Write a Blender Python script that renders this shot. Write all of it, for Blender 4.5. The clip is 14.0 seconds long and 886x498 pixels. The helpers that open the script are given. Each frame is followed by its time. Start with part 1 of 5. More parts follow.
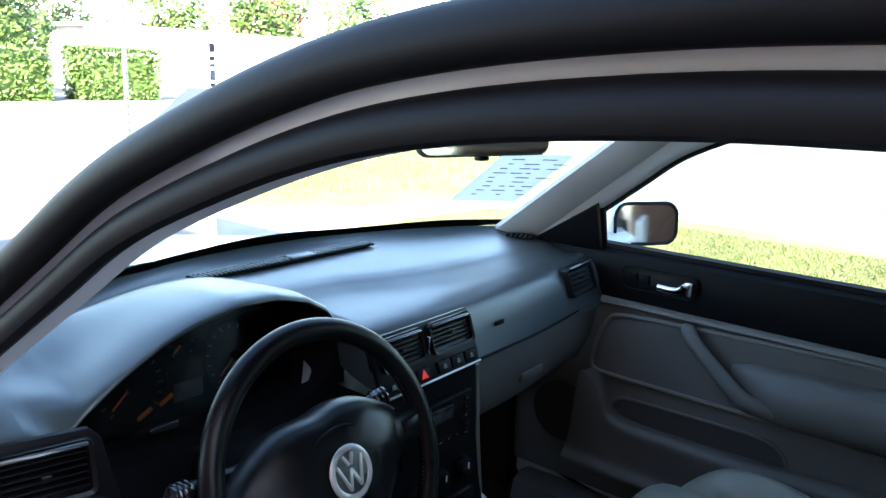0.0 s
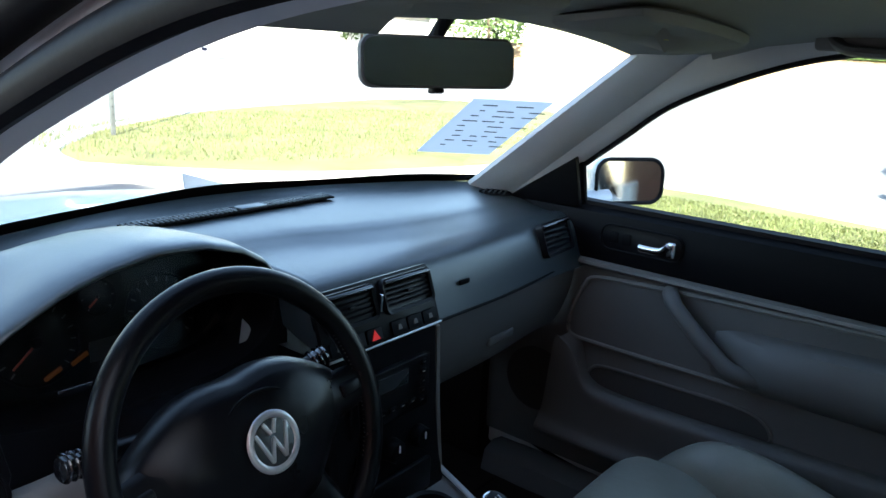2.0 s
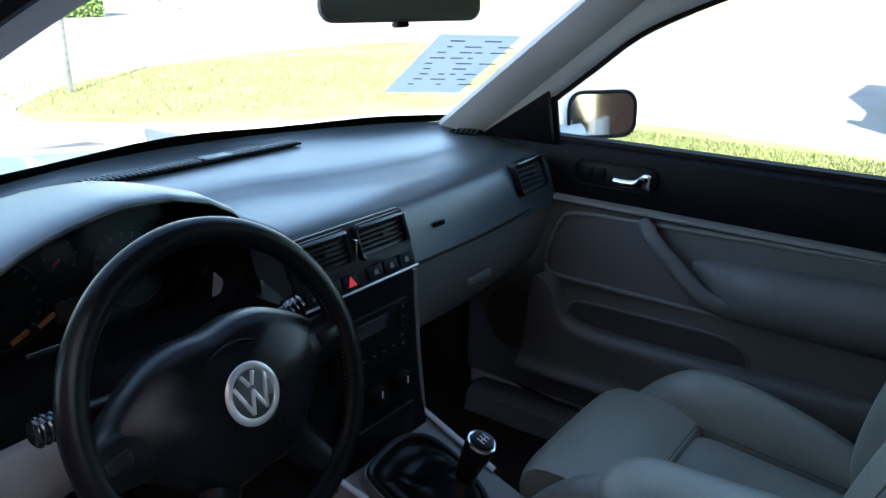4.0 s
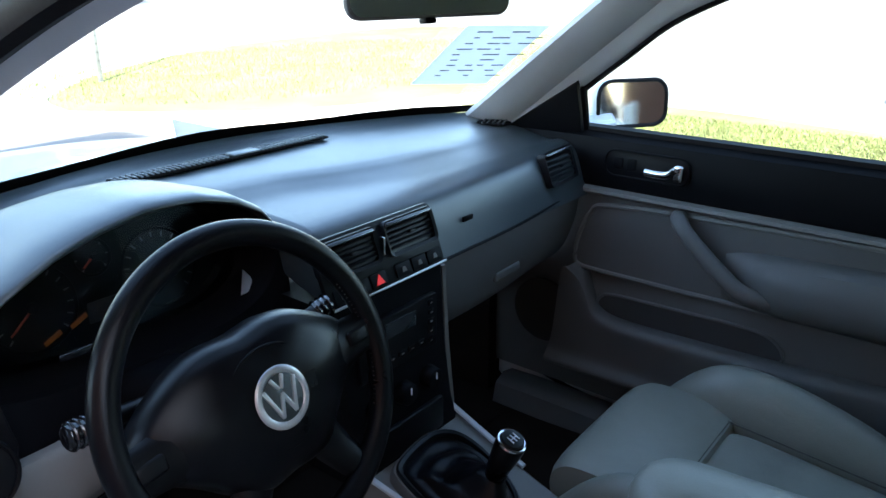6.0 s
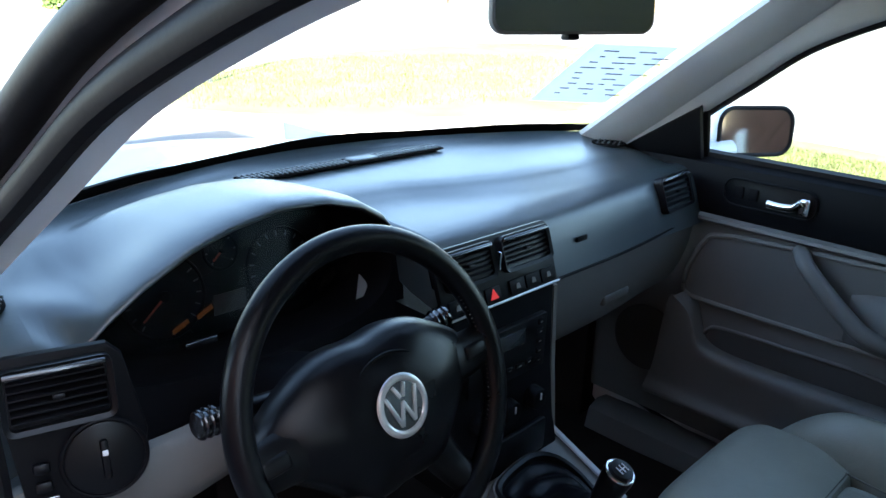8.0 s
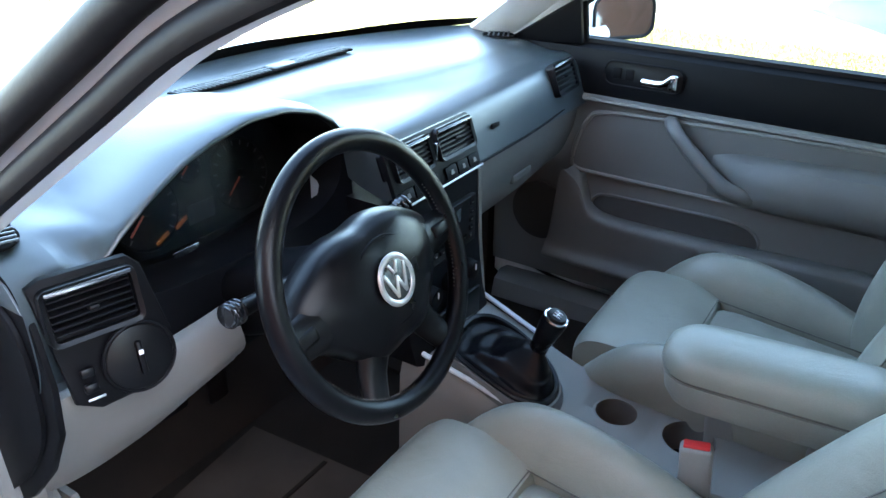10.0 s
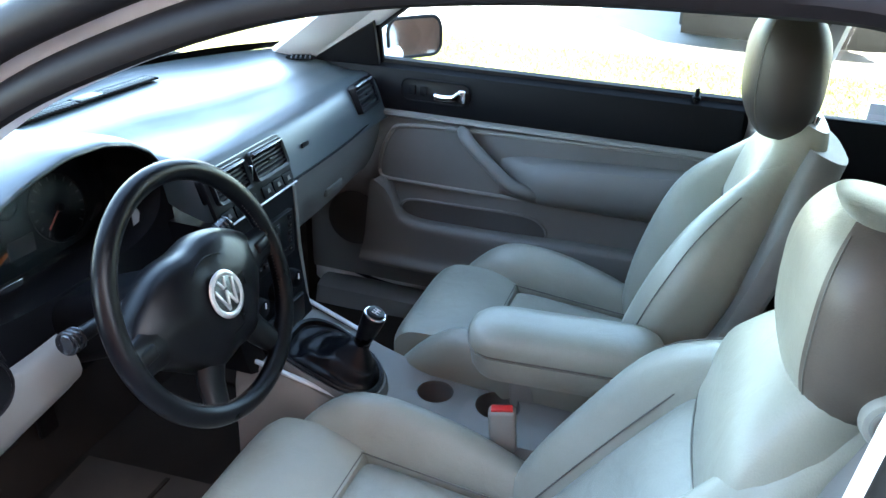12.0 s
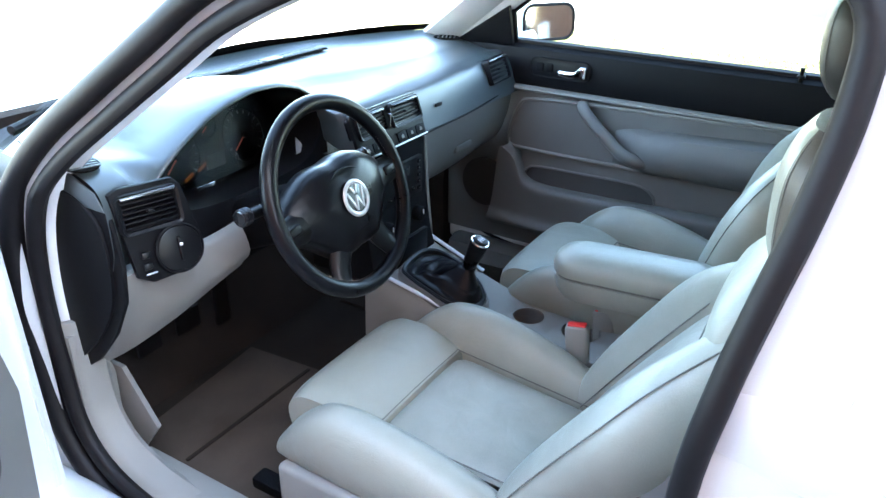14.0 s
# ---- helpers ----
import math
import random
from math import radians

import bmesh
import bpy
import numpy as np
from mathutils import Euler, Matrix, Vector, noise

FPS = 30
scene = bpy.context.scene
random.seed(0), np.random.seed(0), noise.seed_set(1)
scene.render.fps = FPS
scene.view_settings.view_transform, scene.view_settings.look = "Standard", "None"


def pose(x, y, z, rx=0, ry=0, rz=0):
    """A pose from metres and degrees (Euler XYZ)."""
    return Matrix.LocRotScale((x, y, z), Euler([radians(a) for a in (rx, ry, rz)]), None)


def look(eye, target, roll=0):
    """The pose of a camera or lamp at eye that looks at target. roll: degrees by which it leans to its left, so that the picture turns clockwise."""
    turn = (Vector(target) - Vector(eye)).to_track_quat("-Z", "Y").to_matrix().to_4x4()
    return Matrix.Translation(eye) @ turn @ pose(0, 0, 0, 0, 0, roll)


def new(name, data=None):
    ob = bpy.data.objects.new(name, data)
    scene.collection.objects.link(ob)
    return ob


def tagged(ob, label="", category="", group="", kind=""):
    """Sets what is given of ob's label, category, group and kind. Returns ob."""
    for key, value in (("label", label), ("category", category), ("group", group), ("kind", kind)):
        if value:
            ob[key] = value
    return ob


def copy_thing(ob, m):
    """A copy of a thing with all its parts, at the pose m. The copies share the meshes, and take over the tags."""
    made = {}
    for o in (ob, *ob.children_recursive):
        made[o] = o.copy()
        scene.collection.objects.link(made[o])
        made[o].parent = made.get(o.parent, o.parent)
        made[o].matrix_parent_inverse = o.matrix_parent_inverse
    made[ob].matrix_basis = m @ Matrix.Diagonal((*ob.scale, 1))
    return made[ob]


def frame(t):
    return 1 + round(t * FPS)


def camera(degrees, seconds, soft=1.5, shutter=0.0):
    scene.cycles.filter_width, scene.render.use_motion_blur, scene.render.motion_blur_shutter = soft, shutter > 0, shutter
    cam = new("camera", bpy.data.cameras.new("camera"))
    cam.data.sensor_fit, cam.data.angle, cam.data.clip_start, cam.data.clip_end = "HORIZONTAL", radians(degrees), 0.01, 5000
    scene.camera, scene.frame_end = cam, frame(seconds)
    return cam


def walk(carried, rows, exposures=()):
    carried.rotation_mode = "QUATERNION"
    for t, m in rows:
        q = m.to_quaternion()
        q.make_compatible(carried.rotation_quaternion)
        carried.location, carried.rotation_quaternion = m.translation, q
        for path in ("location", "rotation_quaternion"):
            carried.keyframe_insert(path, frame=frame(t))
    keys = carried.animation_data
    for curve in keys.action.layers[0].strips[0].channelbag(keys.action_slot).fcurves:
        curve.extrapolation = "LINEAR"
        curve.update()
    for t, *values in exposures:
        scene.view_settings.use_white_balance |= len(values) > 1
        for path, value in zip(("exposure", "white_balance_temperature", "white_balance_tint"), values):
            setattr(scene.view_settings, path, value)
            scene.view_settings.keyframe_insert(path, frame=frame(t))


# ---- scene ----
cam = camera(60.8, 14.0)
EXPOSURES = [(0.0, 3.1, 6500, 6), (0.9, 2.75, 6550, 6), (2.7, 2.65, 6550, 6), (5.0, 3.05, 6500, 6), (8.2, 3.3, 6550, 6), (10.4, 4.6, 6900, 5), (13.0, 4.6, 6900, 5), (14.0, 4.85, 6900, 5)]
PATH = [
    (0, (-0.965, -0.629, 1.364), (0.558, 0.588, 0.916), 2.2),
    (0.5, (-0.868, -0.637, 1.327), (0.611, 0.629, 0.867), 0.2),
    (1, (-0.845, -0.625, 1.309), (0.634, 0.618, 0.792), 1.8),
    (1.5, (-0.834, -0.616, 1.311), (0.685, 0.592, 0.829), 2.5),
    (2, (-0.836, -0.606, 1.305), (0.684, 0.584, 0.783), 3.1),
    (2.5, (-0.83, -0.603, 1.292), (0.695, 0.521, 0.652), 1.8),
    (5, (-0.814, -0.588, 1.295), (0.711, 0.521, 0.628), 0.8),
    (5.5, (-0.809, -0.586, 1.299), (0.69, 0.542, 0.605), 0.5),
    (6, (-0.807, -0.581, 1.307), (0.669, 0.574, 0.609), -0.0),
    (6.5, (-0.812, -0.57, 1.314), (0.653, 0.627, 0.666), 0.4),
    (7, (-0.817, -0.561, 1.311), (0.611, 0.679, 0.661), 0.8),
    (7.5, (-0.825, -0.549, 1.307), (0.568, 0.727, 0.65), 1.5),
    (8, (-0.837, -0.533, 1.304), (0.508, 0.788, 0.638), 2.0),
    (10.5, (-1.076, -0.502, 1.363), (0.501, 0.311, 0.439), 2.3),
    (11, (-1.1, -0.526, 1.38), (0.564, 0.164, 0.51), 3.6),
    (11.5, (-1.121, -0.55, 1.402), (0.592, 0.026, 0.545), 3.6),
    (12, (-1.145, -0.567, 1.414), (0.568, -0.039, 0.528), 2.8),
    (12.5, (-1.157, -0.59, 1.405), (0.527, -0.05, 0.472), 3.1),
    (13, (-1.173, -0.671, 1.397), (0.433, 0.047, 0.446), 2.8),
    (13.5, (-1.24, -0.742, 1.388), (0.254, 0.179, 0.429), 0.6),
    (14, (-1.378, -0.804, 1.398), (0.167, 0.116, 0.522), 1.1),
]
walk(cam, [(t, look(eye, target, roll)) for t, eye, target, roll in PATH], EXPOSURES)

# ---- light ----
world = bpy.data.worlds.new("world")
scene.world = world
world.use_nodes = True
sky = world.node_tree.nodes.new("ShaderNodeTexSky")
sky.sky_type, sky.sun_disc = "NISHITA", False
SUN_UP, SUN_TURN = 31.0, 230.0
sky.sun_elevation, sky.sun_rotation = radians(SUN_UP), radians(SUN_TURN)
background = world.node_tree.nodes["Background"]
background.inputs["Strength"].default_value = 0.15
world.node_tree.links.new(sky.outputs["Color"], background.inputs["Color"])
sun = new("sun", bpy.data.lights.new("sun", "SUN"))
sun.data.energy, sun.data.angle, sun.data.color = 5.0, radians(0.6), (1.0, 0.94, 0.85)
sun.matrix_world = look((20 * math.cos(radians(SUN_UP)) * math.sin(radians(SUN_TURN)), 20 * math.cos(radians(SUN_UP)) * math.cos(radians(SUN_TURN)), 20 * math.sin(radians(SUN_UP))), (0, 0, 0))


# ---- materials ----
def mat(name, colour, rough=0.5, metal=0.0, grain=300.0, bump=0.0, vary=0.08, patch=6.0, coat=0.0, spec=0.5, crease=0.0):
    """A surface with fine grain relief and patchy wear at two scales, in object metres."""
    m = bpy.data.materials.new(name)
    m.use_nodes = True
    nt = m.node_tree
    b = nt.nodes["Principled BSDF"]
    b.inputs["Metallic"].default_value = metal
    b.inputs["Coat Weight"].default_value = coat
    b.inputs["Specular IOR Level"].default_value = spec
    tc = nt.nodes.new("ShaderNodeTexCoord")
    big = nt.nodes.new("ShaderNodeTexNoise")
    big.inputs["Scale"].default_value, big.inputs["Detail"].default_value = patch, 5
    fine = nt.nodes.new("ShaderNodeTexNoise")
    fine.inputs["Scale"].default_value, fine.inputs["Detail"].default_value = grain, 3
    for n in (big, fine):
        nt.links.new(tc.outputs["Object"], n.inputs["Vector"])
    mix = nt.nodes.new("ShaderNodeMath")
    mix.operation = "MULTIPLY_ADD"
    mix.inputs[1].default_value = 0.35
    nt.links.new(fine.outputs["Fac"], mix.inputs[0])
    nt.links.new(big.outputs["Fac"], mix.inputs[2])
    ramp = nt.nodes.new("ShaderNodeValToRGB")
    ramp.color_ramp.elements[0].position, ramp.color_ramp.elements[1].position = 0.4, 0.95
    ramp.color_ramp.elements[0].color = (*[c * (1 - vary) for c in colour], 1)
    ramp.color_ramp.elements[1].color = (*[min(1, c * (1 + vary)) for c in colour], 1)
    nt.links.new(mix.outputs[0], ramp.inputs["Fac"])
    nt.links.new(ramp.outputs["Color"], b.inputs["Base Color"])
    rr = nt.nodes.new("ShaderNodeMapRange")
    rr.inputs["To Min"].default_value, rr.inputs["To Max"].default_value = max(0, rough - 0.08), min(1, rough + 0.08)
    nt.links.new(big.outputs["Fac"], rr.inputs["Value"])
    nt.links.new(rr.outputs["Result"], b.inputs["Roughness"])
    if bump:
        bn = nt.nodes.new("ShaderNodeBump")
        bn.inputs["Strength"].default_value, bn.inputs["Distance"].default_value = bump, 0.001
        nt.links.new(fine.outputs["Fac"], bn.inputs["Height"])
        nt.links.new(bn.outputs["Normal"], b.inputs["Normal"])
    if crease:
        fold = nt.nodes.new("ShaderNodeTexNoise")
        fold.inputs["Scale"].default_value, fold.inputs["Detail"].default_value, fold.inputs["Distortion"].default_value = 16, 4, 1.2
        nt.links.new(tc.outputs["Object"], fold.inputs["Vector"])
        soft = nt.nodes.new("ShaderNodeBump")
        soft.inputs["Strength"].default_value, soft.inputs["Distance"].default_value = crease, 0.012
        nt.links.new(fold.outputs["Fac"], soft.inputs["Height"])
        if bump:
            nt.links.new(soft.outputs["Normal"], bn.inputs["Normal"])
        else:
            nt.links.new(soft.outputs["Normal"], b.inputs["Normal"])
    return m


def glass(name, tint=(1, 1, 1), rough=0.0):
    m = bpy.data.materials.new(name)
    m.use_nodes = True
    nt = m.node_tree
    nt.nodes.remove(nt.nodes["Principled BSDF"])
    clear, gloss = nt.nodes.new("ShaderNodeBsdfTransparent"), nt.nodes.new("ShaderNodeBsdfGlossy")
    clear.inputs["Color"].default_value = (*tint, 1)
    gloss.inputs["Roughness"].default_value = rough
    facing, mx = nt.nodes.new("ShaderNodeLayerWeight"), nt.nodes.new("ShaderNodeMixShader")
    steep, fac = nt.nodes.new("ShaderNodeMath"), nt.nodes.new("ShaderNodeMath")
    steep.operation, fac.operation = "POWER", "MULTIPLY_ADD"
    steep.inputs[1].default_value, fac.inputs[1].default_value, fac.inputs[2].default_value = 5.0, 0.7, 0.04
    nt.links.new(facing.outputs["Facing"], steep.inputs[0])
    nt.links.new(steep.outputs[0], fac.inputs[0])
    nt.links.new(fac.outputs[0], mx.inputs["Fac"])
    nt.links.new(clear.outputs[0], mx.inputs[1])
    nt.links.new(gloss.outputs[0], mx.inputs[2])
    nt.links.new(mx.outputs[0], nt.nodes["Material Output"].inputs["Surface"])
    return m


def glow(name, colour, strength):
    m = bpy.data.materials.new(name)
    m.use_nodes = True
    b = m.node_tree.nodes["Principled BSDF"]
    b.inputs["Base Color"].default_value = (*colour, 1)
    b.inputs["Emission Color"].default_value = (*colour, 1)
    b.inputs["Emission Strength"].default_value = strength
    return m


DASH = mat("dash_soft_plastic", (0.031, 0.042, 0.047), 0.35, grain=900, bump=0.2, vary=0.12, patch=4, spec=0.9)
DASH.node_tree.nodes["Principled BSDF"].inputs["IOR"].default_value = 1.5
BLACK = mat("black_plastic", (0.005, 0.005, 0.006), 0.5, grain=700, bump=0.2, vary=0.15, spec=0.09)
SATIN = mat("satin_black", (0.004, 0.004, 0.005), 0.36, grain=200, vary=0.2, spec=0.22)
WHEEL = mat("black_leather", (0.003, 0.003, 0.0045), 0.30, grain=900, bump=0.2, vary=0.2, patch=20, spec=0.20)
RUBBER = mat("black_rubber", (0.006, 0.005, 0.006), 0.55, grain=120, bump=0.2, vary=0.3, patch=10, spec=0.2)
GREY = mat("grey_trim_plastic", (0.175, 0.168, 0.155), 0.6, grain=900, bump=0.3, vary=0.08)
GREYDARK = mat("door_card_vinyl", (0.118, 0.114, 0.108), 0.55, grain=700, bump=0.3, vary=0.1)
LEATHER = mat("grey_leather", (0.240, 0.240, 0.203), 0.40, grain=500, bump=0.35, vary=0.12, patch=8, crease=0.16)
LEATHER2 = mat("worn_grey_leather", (0.226, 0.227, 0.195), 0.43, grain=500, bump=0.35, vary=0.20, patch=9, crease=0.22)
SEAM = mat("dark_seam", (0.10, 0.095, 0.085), 0.8, vary=0.2)
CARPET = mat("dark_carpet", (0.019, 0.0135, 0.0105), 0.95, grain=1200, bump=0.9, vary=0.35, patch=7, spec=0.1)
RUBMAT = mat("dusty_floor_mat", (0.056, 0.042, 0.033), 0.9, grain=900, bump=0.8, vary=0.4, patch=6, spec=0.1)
LINER = mat("headliner_cloth", (0.30, 0.30, 0.28), 0.95, grain=1500, bump=0.3, vary=0.06, spec=0.1)
PILLAR = mat("pillar_trim", (0.52, 0.52, 0.52), 0.6, grain=800, bump=0.25, vary=0.06)
CHROME = mat("chrome", (0.75, 0.75, 0.76), 0.15, metal=1.0, vary=0.05)
SILVER = mat("silver_ring", (0.6, 0.6, 0.6), 0.3, metal=0.6, vary=0.05)
PAINT = mat("silver_paint", (0.66, 0.67, 0.69), 0.35, metal=0.2, coat=0.6, vary=0.04, patch=3)
RED = mat("red_plastic", (0.6, 0.03, 0.03), 0.4, vary=0.1)
BUCKLE = mat("buckle_grey", (0.22, 0.215, 0.2), 0.5, vary=0.1)
MIRROR = mat("mirror_glass", (0.55, 0.57, 0.58), 0.02, metal=1.0, vary=0.01)
DIMMIRROR = mat("dim_mirror_glass", (0.66, 0.76, 0.75), 0.03, metal=1.0, vary=0.02)
GLASS = glass("window_glass", (0.93, 0.96, 0.95))
TINT = glass("tinted_glass", (0.35, 0.38, 0.36))
POST = mat("weathered_post", (0.10, 0.11, 0.11), 0.7, vary=0.25, patch=15)
LENS = glass("instrument_lens", (0.9, 0.9, 0.9), 0.05)
PAPER = mat("paper", (0.75, 0.76, 0.78), 0.7, vary=0.03)


def sheet_material():
    """Thin paper that daylight shines through."""
    m = bpy.data.materials.new("thin_paper")
    m.use_nodes = True
    nt = m.node_tree
    nt.nodes.remove(nt.nodes["Principled BSDF"])
    a, b, mx = nt.nodes.new("ShaderNodeBsdfDiffuse"), nt.nodes.new("ShaderNodeBsdfTranslucent"), nt.nodes.new("ShaderNodeMixShader")
    for n in (a, b):
        n.inputs["Color"].default_value = (0.70, 0.71, 0.73, 1)
    mx.inputs["Fac"].default_value = 0.55
    nt.links.new(a.outputs[0], mx.inputs[1])
    nt.links.new(b.outputs[0], mx.inputs[2])
    nt.links.new(mx.outputs[0], nt.nodes["Material Output"].inputs["Surface"])
    return m


SHEET = sheet_material()
PRINT = mat("printed_ink", (0.05, 0.05, 0.06), 0.7, vary=0.2)
GRASS = mat("grass_blades", (0.105, 0.125, 0.040), 0.7, vary=0.35, patch=2)
TURF = mat("dry_turf", (0.195, 0.195, 0.090), 0.95, grain=60, bump=0.6, vary=0.35, patch=1.5, spec=0.1)
ASPHALT = mat("pale_asphalt", (0.20, 0.198, 0.193), 0.9, grain=90, bump=0.4, vary=0.2, patch=0.7, spec=0.2)
CONCRETE = mat("kerb_concrete", (0.38, 0.365, 0.34), 0.85, grain=120, bump=0.5, vary=0.15, patch=3)
LEAF = mat("leaves", (0.07, 0.12, 0.025), 0.6, vary=0.4, patch=1.2)
BARK = mat("bark", (0.12, 0.09, 0.06), 0.9, grain=40, bump=0.8, vary=0.3)
STEEL = mat("galvanised_steel", (0.35, 0.36, 0.37), 0.5, metal=0.7, vary=0.2, patch=15)
WHITE = mat("white_paint", (0.75, 0.75, 0.74), 0.4, coat=0.3, vary=0.04)
WALLWHITE = mat("white_render_wall", (0.72, 0.71, 0.68), 0.85, grain=80, bump=0.3, vary=0.08, patch=1)
GREYPLASTIC = mat("weathered_grey_bumper", (0.004, 0.0043, 0.0045), 0.8, vary=0.1, spec=0.05)
TYRE = mat("tyre", (0.02, 0.02, 0.02), 0.8, vary=0.2)
SIGNBLUE = mat("sign_blue", (0.008, 0.009, 0.02), 0.7, spec=0.1)
AMBER = glow("amber_lamp", (1.0, 0.35, 0.03), 0.004)
AMBER.node_tree.nodes["Principled BSDF"].inputs["Base Color"].default_value = (0.06, 0.02, 0.003, 1)
MATTE = mat("matte_black", (0.006, 0.006, 0.006), 0.95, vary=0.2, spec=0.03)
# passenger headrest leather, darkened in its colour to stand for shade
SHADELEATHER = mat("shaded_headrest_leather", (0.026, 0.023, 0.021), 0.48, grain=500, bump=0.35, vary=0.15, patch=10)
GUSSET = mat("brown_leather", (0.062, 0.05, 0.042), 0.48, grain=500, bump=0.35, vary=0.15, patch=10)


# ---- mesh helpers ----
def finish(ob, bm, material, sharp=38):
    bmesh.ops.remove_doubles(bm, verts=bm.verts, dist=1e-6)
    bmesh.ops.recalc_face_normals(bm, faces=bm.faces)
    for f in bm.faces:
        f.smooth = True
    bm.to_mesh(ob.data)
    bm.free()
    ob.data.set_sharp_from_angle(angle=radians(sharp))
    ob.data.materials.append(material)
    return ob


def part(name, bm, material, parent=None, label="", sharp=38):
    ob = finish(new(name, bpy.data.meshes.new(name)), bm, material, sharp)
    if parent is not None:
        ob.parent = parent
    if label:
        ob["label"] = label
    return ob


def thing(name, label, category, group="", kind=""):
    return tagged(new(name), label, category, group, kind)


def solo(name, bm, material, label, category, group="", kind="", sharp=38):
    return tagged(part(name, bm, material, None, "", sharp), label, category, group, kind)


def curve(pts, n=40, closed=False):
    """Catmull-Rom through the points, n samples in all, even in the index."""
    P = [Vector(p) for p in pts]
    m = len(P)
    out = []
    spans = m if closed else m - 1
    for k in range(n):
        u = k / n * spans if closed else k / (n - 1) * spans
        i = min(int(u), spans - 1)
        f = u - i
        g = (lambda j: P[j % m]) if closed else (lambda j: P[max(0, min(m - 1, j))])
        a, b, c, d = g(i - 1), g(i), g(i + 1), g(i + 2)
        out.append(0.5 * ((2 * b) + (c - a) * f + (2 * a - 5 * b + 4 * c - d) * f * f + (3 * b - a - 3 * c + d) * f ** 3))
    return out


def interp(x, table):
    if x <= table[0][0]:
        return table[0][1]
    for (a, va), (b, vb) in zip(table, table[1:]):
        if x <= b:
            f = (x - a) / (b - a)
            return va + (vb - va) * f
    return table[-1][1]


def smooth01(a, b, x):
    f = max(0.0, min(1.0, (x - a) / (b - a)))
    return f * f * (3 - 2 * f)


def loft(rings, ring_closed=True, caps=True, path_closed=False):
    bm = bmesh.new()
    V = [[bm.verts.new(p) for p in r] for r in rings]
    n = len(V[0])
    for i in range(len(V) if path_closed else len(V) - 1):
        A, B = V[i], V[(i + 1) % len(V)]
        for j in range(n if ring_closed else n - 1):
            k = (j + 1) % n
            bm.faces.new((A[j], A[k], B[k], B[j]))
    if caps and ring_closed and not path_closed:
        bm.faces.new(V[0][::-1])
        bm.faces.new(V[-1])
    return bm


def rbox(size, centre=(0, 0, 0), bevel=0.004, m=None, seg=2, bm=None):
    bm = bm or bmesh.new()
    t = Matrix.LocRotScale(Vector(centre), None, None)
    r = bmesh.ops.create_cube(bm, size=1, matrix=(m or Matrix.Identity(4)) @ t @ Matrix.Diagonal((*size, 1)))
    if bevel > 0:
        es = list({e for v in r["verts"] for e in v.link_edges})
        bmesh.ops.bevel(bm, geom=es, offset=min(bevel, min(size) * 0.45), segments=seg, profile=0.5, affect="EDGES")
    return bm


def cyl(r1, r2, depth, m, seg=32, bevel=0.0, bm=None):
    """A disc or cone about the local z axis, centred, under the matrix m."""
    bm = bm or bmesh.new()
    r = bmesh.ops.create_cone(bm, cap_ends=True, segments=seg, radius1=r1, radius2=r2, depth=depth, matrix=m)
    if bevel > 0:
        es = [e for e in {e for v in r["verts"] for e in v.link_edges} if len(e.link_faces) == 2 and e.calc_face_angle(0) > 0.8]
        bmesh.ops.bevel(bm, geom=es, offset=bevel, segments=2, profile=0.5, affect="EDGES")
    return bm


def tube(path, radius, seg=10, closed=False, squash=1.0, up=(0, 0, 1), taper=None):
    """Sweep of a round or oval section along points."""
    P = [Vector(p) for p in path]
    rings = []
    for i, p in enumerate(P):
        a = P[i - 1] if (i or closed) else p
        b = P[(i + 1) % len(P)] if (i + 1 < len(P) or closed) else p
        t = (b - a).normalized()
        s = t.cross(Vector(up))
        s = s.normalized() if s.length > 1e-5 else Vector((1, 0, 0))
        w = s.cross(t).normalized()
        r = radius * (taper(i / (len(P) - 1)) if taper else 1)
        rings.append([p + s * (r * math.cos(2 * math.pi * k / seg)) + w * (r * squash * math.sin(2 * math.pi * k / seg)) for k in range(seg)])
    return loft(rings, True, not closed, closed)


def torus(R, r, m, seg=64, sub=14, squash=1.0):
    return loft([[m @ Vector(((R + r * math.cos(b)) * math.cos(a), (R + r * math.cos(b)) * math.sin(a), squash * r * math.sin(b)))
                  for b in [2 * math.pi * k / sub for k in range(sub)]] for a in [2 * math.pi * j / seg for j in range(seg)]], True, False, True)


def slab(outline, normal, thick, bevel=0.003, seg=2):
    """A flat plate with the outline (points in space), thickened along the normal, with rounded edges."""
    bm = bmesh.new()
    n = Vector(normal).normalized() * thick
    A = [bm.verts.new(Vector(p)) for p in outline]
    B = [bm.verts.new(Vector(p) + n) for p in outline]
    k = len(A)
    bm.faces.new(A[::-1])
    top = bm.faces.new(B)
    for i in range(k):
        bm.faces.new((A[i], A[(i + 1) % k], B[(i + 1) % k], B[i]))
    if bevel:
        bmesh.ops.bevel(bm, geom=list(top.edges), offset=bevel, segments=seg, profile=0.5, affect="EDGES")
    return bm


def rrect(w, h, r, n=5):
    out = []
    for cx, cy, a0 in ((w / 2 - r, h / 2 - r, 0), (-w / 2 + r, h / 2 - r, 90), (-w / 2 + r, -h / 2 + r, 180), (w / 2 - r, -h / 2 + r, 270)):
        for i in range(n):
            a = radians(a0 + 90 * i / (n - 1))
            out.append((cx + r * math.cos(a), cy + r * math.sin(a)))
    return out


def join(*bms):
    a = bms[0]
    for b in bms[1:]:
        me = bpy.data.meshes.new("tmp")
        b.to_mesh(me)
        b.free()
        a.from_mesh(me)
        bpy.data.meshes.remove(me)
    return a


